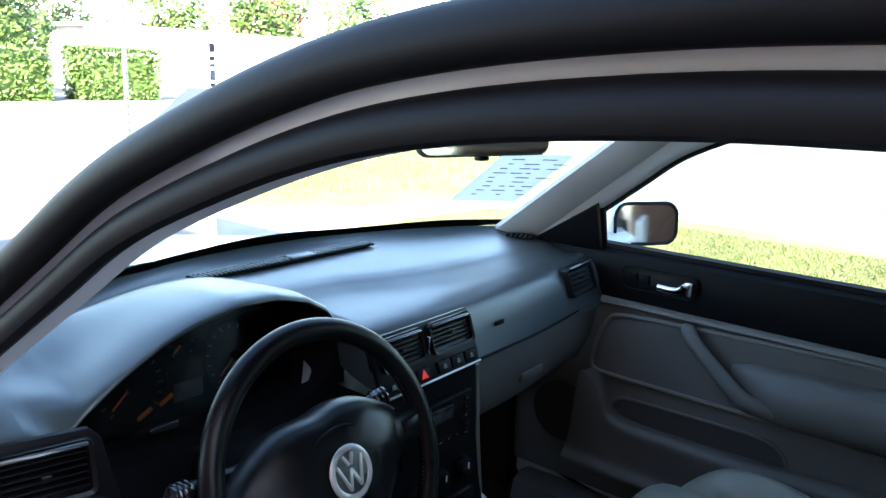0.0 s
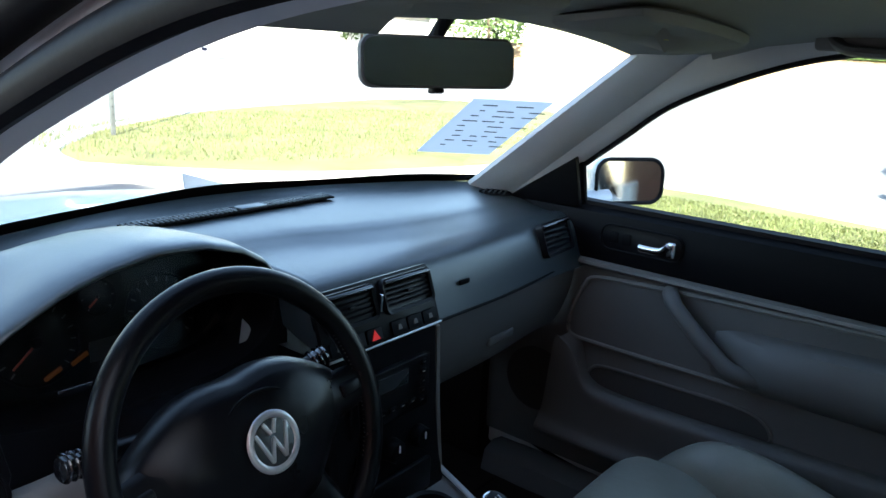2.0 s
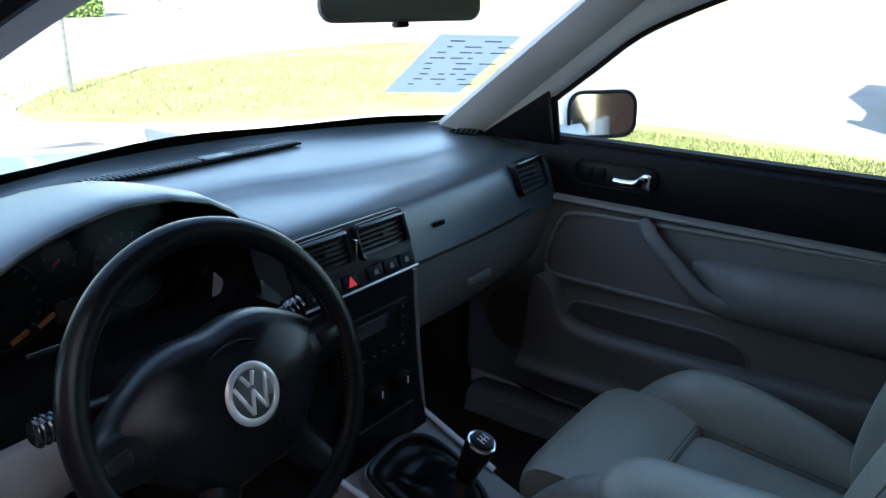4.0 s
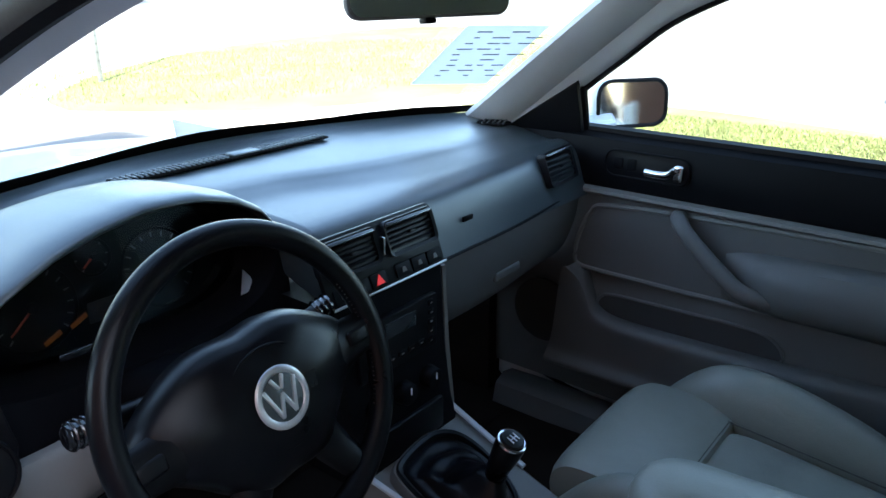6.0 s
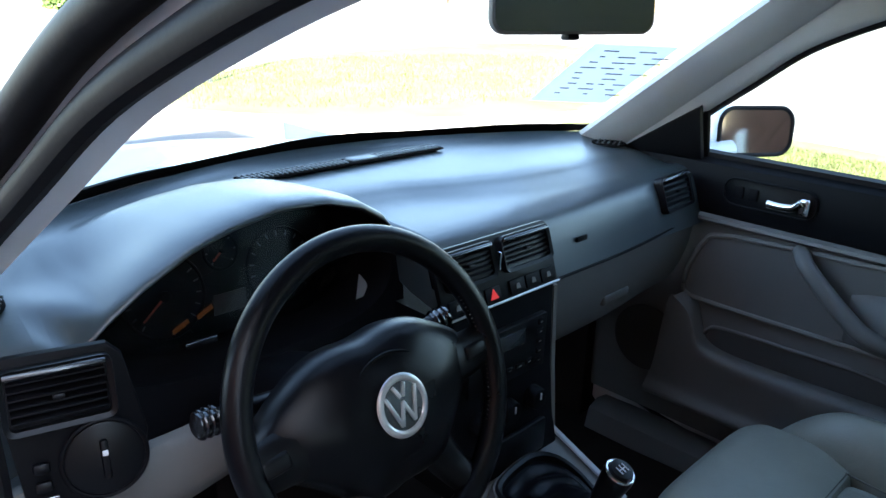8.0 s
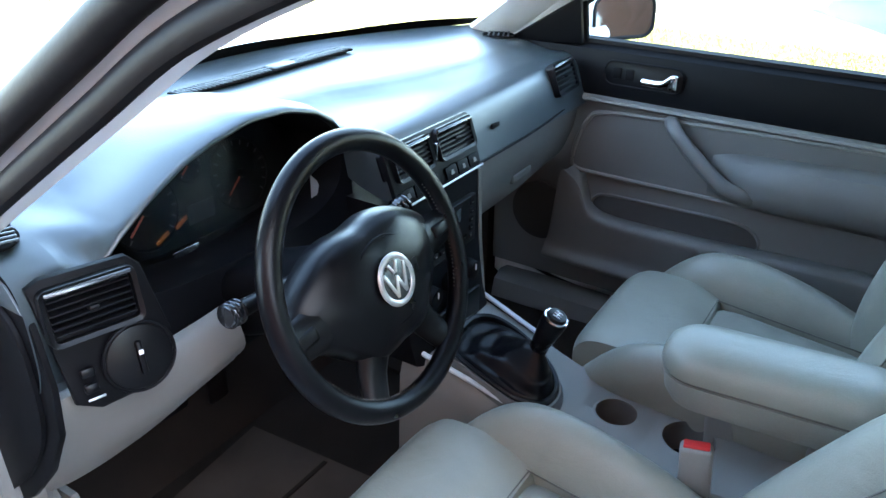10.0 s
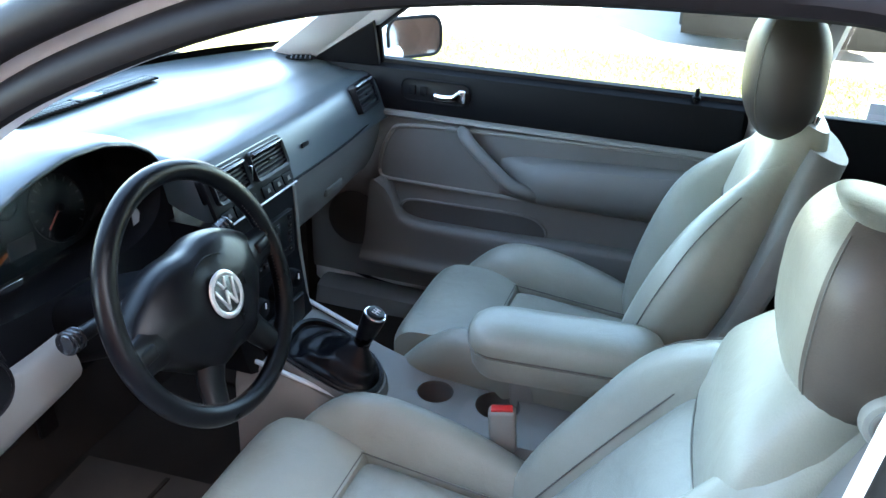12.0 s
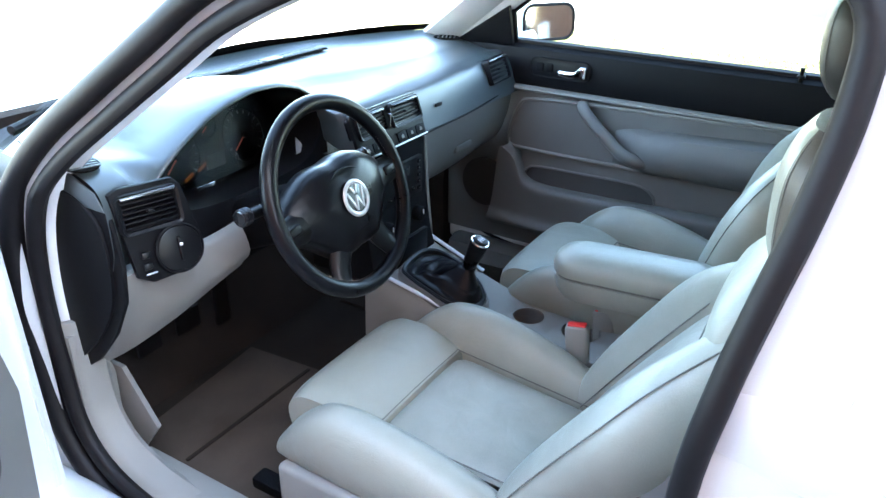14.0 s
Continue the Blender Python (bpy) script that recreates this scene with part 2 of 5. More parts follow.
def basis(o, x, y):
    """A matrix with its origin at o, x along x and y as near y as it can."""
    o, x, y = Vector(o), Vector(x).normalized(), Vector(y)
    z = x.cross(y).normalized()
    y = z.cross(x)
    return Matrix(((x[0], y[0], z[0], o[0]), (x[1], y[1], z[1], o[1]), (x[2], y[2], z[2], o[2]), (0, 0, 0, 1)))


# ---- ground and surroundings ----
def ground():
    bm = bmesh.new()
    n = 60
    size = 400.0
    rows = []
    for i in range(n + 1):
        row = []
        for j in range(n + 1):
            u, v = (i / n * 2 - 1), (j / n * 2 - 1)
            row.append((math.copysign(abs(u) ** 3, u) * size, math.copysign(abs(v) ** 3, v) * size, 0.0))
        rows.append(row)
    return loft(rows, False, False)


solo("ground", ground(), ASPHALT, "pale sunlit asphalt of the car park and road", "ground", kind="structure")


def lawn(name, outline, label):
    """A low turf bed with a rounded edge, inside a kerb."""
    top = slab([(x, y, 0.0) for x, y in outline], (0, 0, 1), 0.12, 0.03)
    return solo(name, top, TURF, label, "lawn", kind="structure")


def kerb(name, pts, label):
    c = curve([(x, y, 0) for x, y in pts], 60)
    prof = [(-0.09, -0.05), (-0.09, 0.11), (-0.07, 0.14), (0.06, 0.14), (0.09, 0.10), (0.10, -0.05)]
    rings = []
    for i, p in enumerate(c):
        t = (c[min(i + 1, len(c) - 1)] - c[max(i - 1, 0)]).normalized()
        s = Vector((t.y, -t.x, 0))
        rings.append([p + s * a + Vector((0, 0, b)) for a, b in prof])
    return solo(name, loft(rings, True, True), CONCRETE, label, "kerb", kind="structure")


FRONT_BED = [(2.3, 6.0), (2.45, 6.75), (3.0, 7.5), (4.2, 8.6), (7.0, 10.0), (12.0, 10.5), (13.0, 8.0), (11.0, 6.0), (8.5, 4.6), (6.6, 3.6), (4.0, 4.3), (2.9, 5.2)]
lawn("lawn", [(p.x, p.y) for p in curve([(x, y, 0) for x, y in FRONT_BED], 60, True)], "dry yellow-green lawn island behind a concrete kerb")
kerb("kerb", FRONT_BED + FRONT_BED[:1], "curved pale concrete kerb round a lawn island")
SIDE_BED = [(1.6, -14), (5.55, -14), (5.6, -4), (5.72, 0.1), (5.95, 1.6), (5.9, 2.8), (5.0, 3.6), (3.4, 3.8), (2.0, 2.6), (1.6, 0.5)]
lawn("lawn", SIDE_BED, "sunlit mown grass strip beside the road")
kerb("kerb", [(5.63, -14), (5.68, -4), (5.80, 0.1), (6.03, 1.6), (5.98, 2.85), (5.0, 3.7), (3.3, 3.9), (1.9, 2.65), (1.5, 0.5), (1.5, -14)], "pale concrete kerb along a grass strip")


def blades(name, spots, label, height=0.05):
    V, F = [], []
    for x, y, z in spots:
        h, a, w = height * random.uniform(0.5, 1.4), random.uniform(0, 6.28), random.uniform(0.004, 0.009)
        lx, ly = random.uniform(-0.03, 0.03), random.uniform(-0.03, 0.03)
        k = len(V)
        V += [(x - w * math.cos(a), y - w * math.sin(a), z), (x + w * math.cos(a), y + w * math.sin(a), z), (x + lx, y + ly, z + h)]
        F.append((k, k + 1, k + 2))
    me = bpy.data.meshes.new(name)
    me.from_pydata(V, [], F)
    me.materials.append(GRASS)
    return tagged(new(name, me), label, "grass", kind="stuff")


spots = [(random.uniform(1.7, 5.5), random.uniform(-3.5, 2.4), 0.118) for _ in range(80000)]
blades("grass", spots, "short yellow-green grass blades on the verge", 0.028)
spots = []
while len(spots) < 9000:
    x, y = random.uniform(2.4, 10), random.uniform(4.6, 9.5)
    if (x - 6.5) ** 2 / 16 + (y - 7.0) ** 2 / 5.3 < 1:
        spots.append((x, y, 0.118))
blades("grass", spots, "dry grass blades on the lawn island")


def sign_post():
    t = thing("sign_post", "perforated galvanised steel sign post standing in grass", "post")
    bm = rbox((0.05, 0.03, 2.6), (3.55, 7.65, 1.3), 0.004)
    part("post", bm, POST, t)
    for k in range(24):
        part("hole", cyl(0.007, 0.007, 0.004, pose(3.55, 7.633, 0.35 + k * 0.09, 90), 8), BLACK, t)
    return t


sign_post()


def leaf_cloud(name, centre, size, count, material, leaf=0.12, flat=False):
    """Many small leaf faces filling a rough, uneven volume."""
    V, F = [], []
    lumps = [(random.uniform(-0.75, 0.75), random.uniform(-0.75, 0.75), random.uniform(-0.7, 0.75), random.uniform(0.3, 0.55)) for _ in range(14)]
    for _ in range(count):
        if flat:
            p = Vector((random.uniform(-1, 1), random.uniform(-1, 1), random.uniform(-1, 1)))
            k = random.randrange(3)
            if random.random() < 0.75:
                p[k] = math.copysign(random.uniform(0.86, 1.04), p[k])
        else:
            lx, ly, lz, lr = random.choice(lumps)
            d = Vector((random.gauss(0, 1), random.gauss(0, 1), random.gauss(0, 1))).normalized() * lr * random.uniform(0.6, 1.05)
            p = Vector((lx, ly, lz)) + d
        p = Vector((p.x * size[0], p.y * size[1], p.z * size[2])) + Vector(centre)
        a = Vector((random.gauss(0, 1), random.gauss(0, 1), random.gauss(0, 1))).normalized() * leaf * random.uniform(0.6, 1.3)
        b = a.orthogonal().normalized() * leaf * 0.4
        k = len(V)
        V += [p - a * 0.5, p + b, p + a * 0.5, p - b]
        F.append((k, k + 1, k + 2, k + 3))
    me = bpy.data.meshes.new(name)
    me.from_pydata(V, [], F)
    me.materials.append(material)
    return new(name, me)


def tree(x, y, h, spread, label, material=None):
    t = thing("tree", label, "tree", "trees behind the car park")
    lean = random.uniform(-0.3, 0.3)
    bm = tube(curve([(x, y, -0.1), (x + lean * 0.3, y, h * 0.3), (x + lean, y + 0.1, h * 0.62)], 10), 0.16, 8, taper=lambda f: 1 - 0.6 * f)
    for k in range(5):
        a = random.uniform(0, 6.28)
        z0 = h * random.uniform(0.3, 0.5)
        bm = join(bm, tube([(x + lean * 0.4, y, z0), (x + spread * 0.4 * math.cos(a), y + spread * 0.4 * math.sin(a), z0 + h * 0.2), (x + spread * 0.7 * math.cos(a), y + spread * 0.7 * math.sin(a), z0 + h * 0.32)], 0.06, 6, taper=lambda f: 1 - 0.7 * f))
    part("trunk", bm, BARK, t)
    c = leaf_cloud("crown", (x + lean, y, h * 0.62), (spread, spread, h * 0.4), 2600, material or LEAF, 0.32)
    c.parent = t
    return t


RUST = mat("reddish_leaves", (0.28, 0.08, 0.05), 0.6, vary=0.4, patch=1.2)
for x, y, h, s in ((11.5, 34, 5.5, 2.6), (15.0, 40, 6.5, 3.2), (20.5, 47, 7.5, 3.5), (26, 44, 7, 3.2), (31, 40, 6.5, 3.0), (8, 40, 6, 3), (36, 36, 7, 3.2), (42, 30, 7, 3.4)):
    tree(x, y, h, s, "broadleaf tree with an uneven sunlit green crown")
tree(34, 44, 7.5, 2.4, "tree with reddish foliage among green ones", RUST)
for (x, y, w, d, h), lab in (((13.9, 27.5, 1.5, 0.8, 1.9), "clipped box hedge with sunlit leaves"), ((9.9, 27.5, 1.2, 1.2, 1.7), "loose rounded shrub with yellow-green leaves"), ((46.0, 9.0, 2.0, 7.0, 2.0), "low dense green hedge beyond the road")):
    hedge = thing("hedge", lab, "hedge")
    if x > 40:
        hedge.location = (0, 0, 1.65)
    c = leaf_cloud("foliage", (x, y, h / 2), (w, d, h / 2), 5000, LEAF, 0.16, True)
    c.parent = hedge
    core = part("bramble_core", rbox((w * 1.75, d * 1.7, h * 0.86), (x, y, h * 0.43), 0.1), LEAF, hedge)


lin_y = [-12 + 1.5 * k for k in range(30)]
BANK = mat("tan_mulch", (0.30, 0.22, 0.14), 0.95, grain=30, bump=0.6, vary=0.3, patch=1.0, spec=0.1)
solo("bank", loft([[(42.0 + 1.2 * math.sin(y * 0.3), y, -0.1), (43.5 + 0.8 * math.sin(y * 0.3), y, 1.3), (44.5, y, 1.7), (60.0, y, 1.7), (61.0, y, -0.1)] for y in lin_y]), BANK, "tan mulched bank under the hedge", "bank", kind="structure")


def far_building():
    t = thing("building", "long low white rendered building beyond the car park", "building")
    part("wall", rbox((26, 5, 3.0), (30, 38.5, 1.5), 0.02, pose(0, 0, 0)), WALLWHITE, t)
    part("roof", rbox((26.6, 5.6, 0.2), (30, 38.5, 3.1), 0.03), CONCRETE, t, "flat pale roof edge")
    return t


far_building()


def banner():
    t = thing("banner_sign", "narrow white pylon sign with an upright blue mark", "sign")
    part("board", rbox((1.6, 0.12, 3.0), (21.2, 31.9, 1.5), 0.02), WHITE, t)
    for z, h in ((2.25, 0.42), (1.75, 0.2), (1.42, 0.16), (0.95, 0.5), (0.5, 0.18)):
        part("mark", rbox((0.3, 0.02, h), (21.2, 31.83, z), 0.005), SIGNBLUE, t)
    return t


banner()


def parked_car():
    """A white car whose front faces the grass strip across the road."""
    t = thing("parked_car", "white parked car with a grey lower bumper", "car")
    X, Y0 = 6.72, -1.42
    prof = [(0.0, 0.30), (-0.02, 0.72), (0.1, 0.92), (1.1, 1.04), (1.9, 1.42), (3.7, 1.45), (4.6, 0.30)]
    rings = []
    for y in (-0.98, -0.93, -0.6, 0, 0.6, 0.93, 0.98):
        k = 0.06 if abs(y) > 0.95 else 0.0
        bow = 0.12 * (y / 0.98) ** 2
        rings.append([(X + x + (bow if x < 1 else 0) + k * (1 if x < 2 else -1), Y0 + y, z - k * (z > 1)) for x, z in prof])
    part("body", loft(rings), WHITE, t)
    part("bumper", loft([[(X - 0.06 + 0.12 * (y / 0.98) ** 2 + a, Y0 + y, z) for a, z in ((0, 0.14), (-0.03, 0.22), (-0.02, 0.36), (0.12, 0.38), (0.15, 0.14))] for y in [k / 6 * 0.98 for k in range(-6, 7)]]), GREYPLASTIC, t, "weathered grey lower bumper")
    for s in (-1, 1):
        part("corner", loft([[(X + 0.05 + a, Y0 + s * w, z) for a, w in ((-0.04, 0.72 + 0.06 * k), (-0.03, 0.86), (0.02, 0.97), (0.14, 1.01), (0.30, 1.01), (0.30, 0.80))] for k, z in ((0, 0.20), (0.4, 0.36), (1, 0.50), (1.6, 0.70), (1.8, 0.90), (1.9, 1.02))]), GREYPLASTIC, t, "dark grey bumper corner")
        part("fog_lamp", cyl(0.1, 0.1, 0.03, pose(X + 0.0, Y0 + s * 0.48, 0.52, 0, 90, 0) @ Matrix.Diagonal((0.22, 1.2, 1, 1)), 24, 0.004), GREYPLASTIC, t)
        part("wheel", cyl(0.33, 0.33, 0.2, pose(X + 0.95, Y0 + s * 0.88, 0.33, 90), 32, 0.03), TYRE, t)
        part("wheel", cyl(0.33, 0.33, 0.2, pose(X + 3.8, Y0 + s * 0.88, 0.33, 90), 32, 0.03), TYRE, t)
    for k in range(5):
        part("grille_slat", rbox((0.04, 1.0, 0.02), (X - 0.02, Y0, 0.66 + k * 0.04), 0.004), BLACK, t)
    part("windscreen", slab([(X + 1.14, Y0 - 0.8, 1.07), (X + 1.14, Y0 + 0.8, 1.07), (X + 1.84, Y0 + 0.72, 1.40), (X + 1.84, Y0 - 0.72, 1.40)], (-0.4, 0, 0.8), 0.012), SATIN, t)
    return t


parked_car()


def brick_building():
    """The wall behind the car that the door mirror shows, and an unseen block added to shade the car."""
    t = thing("brick_building", "red brick building standing behind the parked car", "building")
    part("wall", rbox((4.5, 4, 6.2), (-9.0, -9.0, 3.1), 0.01), mat("red_brick_wall", (0.28, 0.12, 0.08), 0.9, grain=60, bump=0.5, vary=0.3), t)
    # unseen block, added to keep sun and side light out of the cabin
    part("shade_block", rbox((4.0, 12.0, 4.3), (-4.9, -5.0, 2.15), 0.01), mat("shade_block_brick", (0.26, 0.12, 0.085), 0.9, grain=60, bump=0.5, vary=0.3), t, "unseen brick block added to shade the car")
    part("roof", rbox((4.9, 4.4, 0.25), (-9.2, -9.0, 6.32), 0.02), CONCRETE, t)
    return t


brick_building()
annex = thing("brick_annex", "low dark brick building behind the car", "building")
part("wall", rbox((9.5, 4.0, 3.6), (4.8, -16, 1.8), 0.01), mat("dark_brick", (0.06, 0.03, 0.022), 0.9, grain=60, bump=0.5, vary=0.3), annex)
part("roof", rbox((9.4, 4.4, 0.25), (5.0, -16, 3.72), 0.02), CONCRETE, annex)


# ---- car shell ----
def side_x(z):
    return 0.72 - 0.30 * max(0.0, z - 0.92)


OPENING = [(-0.70, 0.62), (-0.70, 0.82), (-0.716, 0.954), (-0.734, 1.05), (-0.75, 1.13), (-0.763, 1.23), (-0.755, 1.305), (-0.69, 1.338), (-0.558, 1.340), (-0.45, 1.335), (-0.342, 1.323), (-0.245, 1.303), (-0.139, 1.266),
           (-0.012, 1.207), (0.087, 1.135), (0.201, 1.05), (0.303, 0.97), (0.362, 0.90), (0.396, 0.815), (0.411, 0.70), (0.405, 0.56), (0.387, 0.42), (0.30, 0.335), (0.1, 0.30), (-0.3, 0.29), (-0.58, 0.31), (-0.67, 0.40), (-0.70, 0.50)]
car = thing("car", "silver parked hatchback with its driver door open", "car")


def opening_ring(sign, profile, n=140, closed=True):
    """Sweep of a section round the door opening; the section gives (outward in the opening's plane, outward from the car)."""
    P = curve([(0, y, z) for y, z in OPENING], n, True)
    rings = []
    for i, p in enumerate(P):
        t = (P[(i + 1) % n] - P[i - 1]).normalized()
        o = Vector((0, t.z, -t.y))
        if o.dot(Vector((0, p.y + 0.18, p.z - 0.83))) < 0:
            o = -o
        ring = []
        for a, b in profile:
            back = smooth01(-0.6, -0.70, p.y)
            q = p + o * (a * (1 - 0.08 * back * (sign < 0) * (a < 0.034)) + (0.17 if sign < 0 else 0.01) * back * smooth01(0.034, 0.043, a))
            ring.append(Vector((sign * (side_x(q.z) + b), q.y, q.z)))
        rings.append(ring)
    return loft(rings, closed, False, True)


oval = lambda ca, cb, ra, rb, n=10: [(ca + ra * math.cos(2 * math.pi * k / n), cb + rb * math.sin(2 * math.pi * k / n)) for k in range(n)]
for s in (-1, 1):
    part("door_seal", opening_ring(s, oval(0.016, 0.004, 0.017, 0.016) if s < 0 else oval(0.005, -0.002, 0.007, 0.010)), RUBBER, car, "black rubber door seal")
    part("door_frame", opening_ring(s, [(0.0, -0.03), (0.012, -0.012), (0.03, -0.006), (0.046, 0.002), (0.054, 0.014), (0.062, 0.020), (0.070, 0.0), (0.06, -0.03), (0.03, -0.05)] if s < 0 else [(0.006, -0.004), (0.008, -0.014), (0.02, -0.024), (0.05, -0.030), (0.085, -0.030), (0.085, 0.0), (0.03, 0.012)], closed=True), PAINT if s < 0 else PILLAR, car, "door aperture edge")
    part("outer_seal", opening_ring(s, oval(0.065, 0.016, 0.022, 0.022, 14)), RUBBER, car, "black rubber outer seal")


def windscreen_y(x, z):
    return 0.447 + 1.5 * (1.08 - z) + 0.35 * (0.168 - x * x) + 0.055 * max(0.0, 1 - (x / 0.6) ** 2) ** 1.5


def grid_surface(f, us, vs, thick=0.0, normal=(0, 0, 1)):
    rows = [[Vector(f(u, v)) for u in us] for v in vs]
    bm = loft(rows, False, False)
    if thick:
        bmesh.ops.solidify(bm, geom=bm.faces[:], thickness=thick)
    return bm


lin = lambda a, b, n: [a + (b - a) * k / (n - 1) for k in range(n)]
ws = part("windscreen", grid_surface(lambda u, v: (u * (0.70 - 0.30 * (v - 0.94)), windscreen_y(u * (0.70 - 0.30 * (v - 0.94)), v) + 0.01, v), lin(-1, 1, 21), lin(0.93, 1.37, 12)), GLASS, car, "clear windscreen")
ws.visible_shadow = False
HEAD_Y = 0.02
# roof skin and headliner
part("roof_skin", grid_surface(lambda u, v: (u * 0.575, 0.04 - v * 1.9, 1.425 - 0.05 * u * u - 0.05 * abs(1 - v / 0.45) ** 2 * (v < 0.45) - 0.03 * max(0, v - 0.6) ** 2), lin(-1, 1, 15), lin(0, 1, 15), 0.012), PAINT, car)
part("headliner", grid_surface(lambda u, v: (u * 0.585, 0.045 - v * 1.9, 1.392 - 0.05 * u * u - 0.045 * smooth01(0.2, 0.0, v)), lin(-1, 1, 21), lin(0, 1, 25), -0.008), LINER, car, "pale grey cloth headliner")
def pillar_y(z):
    return interp(z, [(0.3, -0.69), (0.82, -0.70), (0.954, -0.716), (1.05, -0.734), (1.13, -0.75), (1.23, -0.763), (1.4, -0.775)])


# pillars inside
for s in (-1, 1):
    rings = []
    for k in range(14):
        f = k / 13
        z = 0.955 + f * (1.345 - 0.955)
        x = side_x(z) - 0.012
        y = windscreen_y(x, z)
        rings.append([(s * (x - 0.005), y - 0.125 + 0.02 * f, z - 0.01), (s * (x - 0.03), y - 0.11, z + 0.0), (s * (x - 0.055), y - 0.06, z + 0.008), (s * (x - 0.06), y - 0.02, z), (s * (x - 0.05), y, z), (s * (x - 0.006), y - 0.01, z), (s * (x + 0.002), y - 0.1, z)])
    part("a_pillar_trim", loft(rings), PILLAR, car, "pale grey windscreen pillar trim")
    part("screw_cap", rbox((0.012, 0.03, 0.012), (s * 0.575, 0.075, 1.262), 0.005, seg=3), PILLAR, car)
    # rail above the door
    rings = [[(s * (side_x(1.33) - a), y, z + b) for a, b in ((0.005, 0.0), (0.03, 0.02), (0.05, 0.05), (0.03, 0.055))] for y, z in ((-0.10, 1.29), (-0.25, 1.325), (-0.45, 1.345), (-0.75, 1.345), (-1.2, 1.33), (-1.7, 1.28))]
    part("roof_rail_trim", loft(rings), LINER, car)
    # rear pillar between door and side window
    part("b_pillar_trim", loft([[(s * (side_x(z) - 0.012), pillar_y(z) - 0.012, z), (s * (side_x(z) - 0.05), pillar_y(z) - 0.035, z), (s * (side_x(z) - 0.055), pillar_y(z) - 0.10, z), (s * (side_x(z) + 0.0), pillar_y(z) - 0.12, z), (s * (side_x(z) - 0.002), pillar_y(z) - 0.02, z)] for f, z in ((k / 8, 0.35 + k / 8 * 1.0) for k in range(9))]), PILLAR, car, "grey pillar trim behind the door")
    if s < 0:
        part("b_pillar_skin", loft([[(s * (side_x(z) + 0.035), pillar_y(z) - 0.20, z), (s * (side_x(z) + 0.06), pillar_y(z) - 0.22, z), (s * (side_x(z) + 0.06), -1.02, z), (s * (side_x(z) + 0.02), -1.02, z), (s * (side_x(z) + 0.01), pillar_y(z) - 0.20, z)] for z in lin(0.30, 1.38, 14)]), PAINT, car, "silver painted rear quarter")
    part("quarter_panel", slab([(s * 0.78, -0.98, 0.3), (s * 0.78, -0.98, 0.99), (s * 0.76, -2.2, 1.0), (s * 0.70, -2.3, 0.4)], (s, 0, 0), 0.03), PAINT, car)
    part("rear_side_trim", slab([(s * 0.68, -0.86, 0.32), (s * 0.68, -0.86, 0.975), (s * 0.66, -2.0, 0.985), (s * 0.66, -2.0, 0.32)], (-s, 0, 0), 0.03), BLACK, car, "black rear side trim")
    qg = part("quarter_glass", slab([(s * 0.69, -0.86, 0.985), (s * 0.60, -0.9, 1.33), (s * 0.60, -1.5, 1.29), (s * 0.68, -1.8, 1.0)], (s, 0, 0.3), 0.004, 0), GLASS, car)
    qg.visible_shadow = False
part("pillar_base", slab([(0.70, -0.66, 0.28), (0.70, -0.66, 0.965), (0.70, -0.92, 0.965), (0.70, -0.92, 0.28)], (1, 0, 0), 0.02, 0), BLACK, car)
part("rear_panel", slab([(-0.7, -2.25, 0.3), (0.7, -2.25, 0.3), (0.68, -2.2, 0.98), (-0.68, -2.2, 0.98)], (0, -1, 0), 0.05), BLACK, car)
part("parcel_shelf", rbox((1.3, 0.5, 0.03), (0, -1.95, 0.93), 0.01), BLACK, car)
part("rear_glass", slab([(-0.56, -2.22, 0.98), (0.56, -2.22, 0.98), (0.52, -1.6, 1.36), (-0.52, -1.6, 1.36)], (0, -0.5, 0.8), 0.006, 0), TINT, car, "dark tinted rear window")
part("c_pillar", slab([(-0.6, -1.62, 1.30), (-0.66, -2.2, 0.98), (-0.56, -2.24, 0.98), (-0.50, -1.66, 1.33)], (0, -0.5, 0.8), 0.03), BLACK, car)
part("c_pillar", slab([(0.6, -1.62, 1.30), (0.66, -2.2, 0.98), (0.56, -2.24, 0.98), (0.50, -1.66, 1.33)], (0, -0.5, 0.8), 0.03), BLACK, car)
# floor tub, bulkhead, sills
part("floor_pan", rbox((1.38, 3.2, 0.05), (0, -0.75, 0.235), 0.01), CARPET, car, "dark brown carpeted floor")
part("bulkhead", slab([(-0.69, 0.86, 0.25), (0.69, 0.86, 0.25), (0.69, 0.80, 0.93), (-0.69, 0.80, 0.93)], (0, 1, 0.1), 0.04), CARPET, car, "dark carpeted bulkhead")
part("toe_board", slab([(-0.69, 0.52, 0.262), (0.69, 0.52, 0.262), (0.69, 0.84, 0.60), (-0.69, 0.84, 0.60)], (0, 0.7, -0.7), 0.03), CARPET, car)
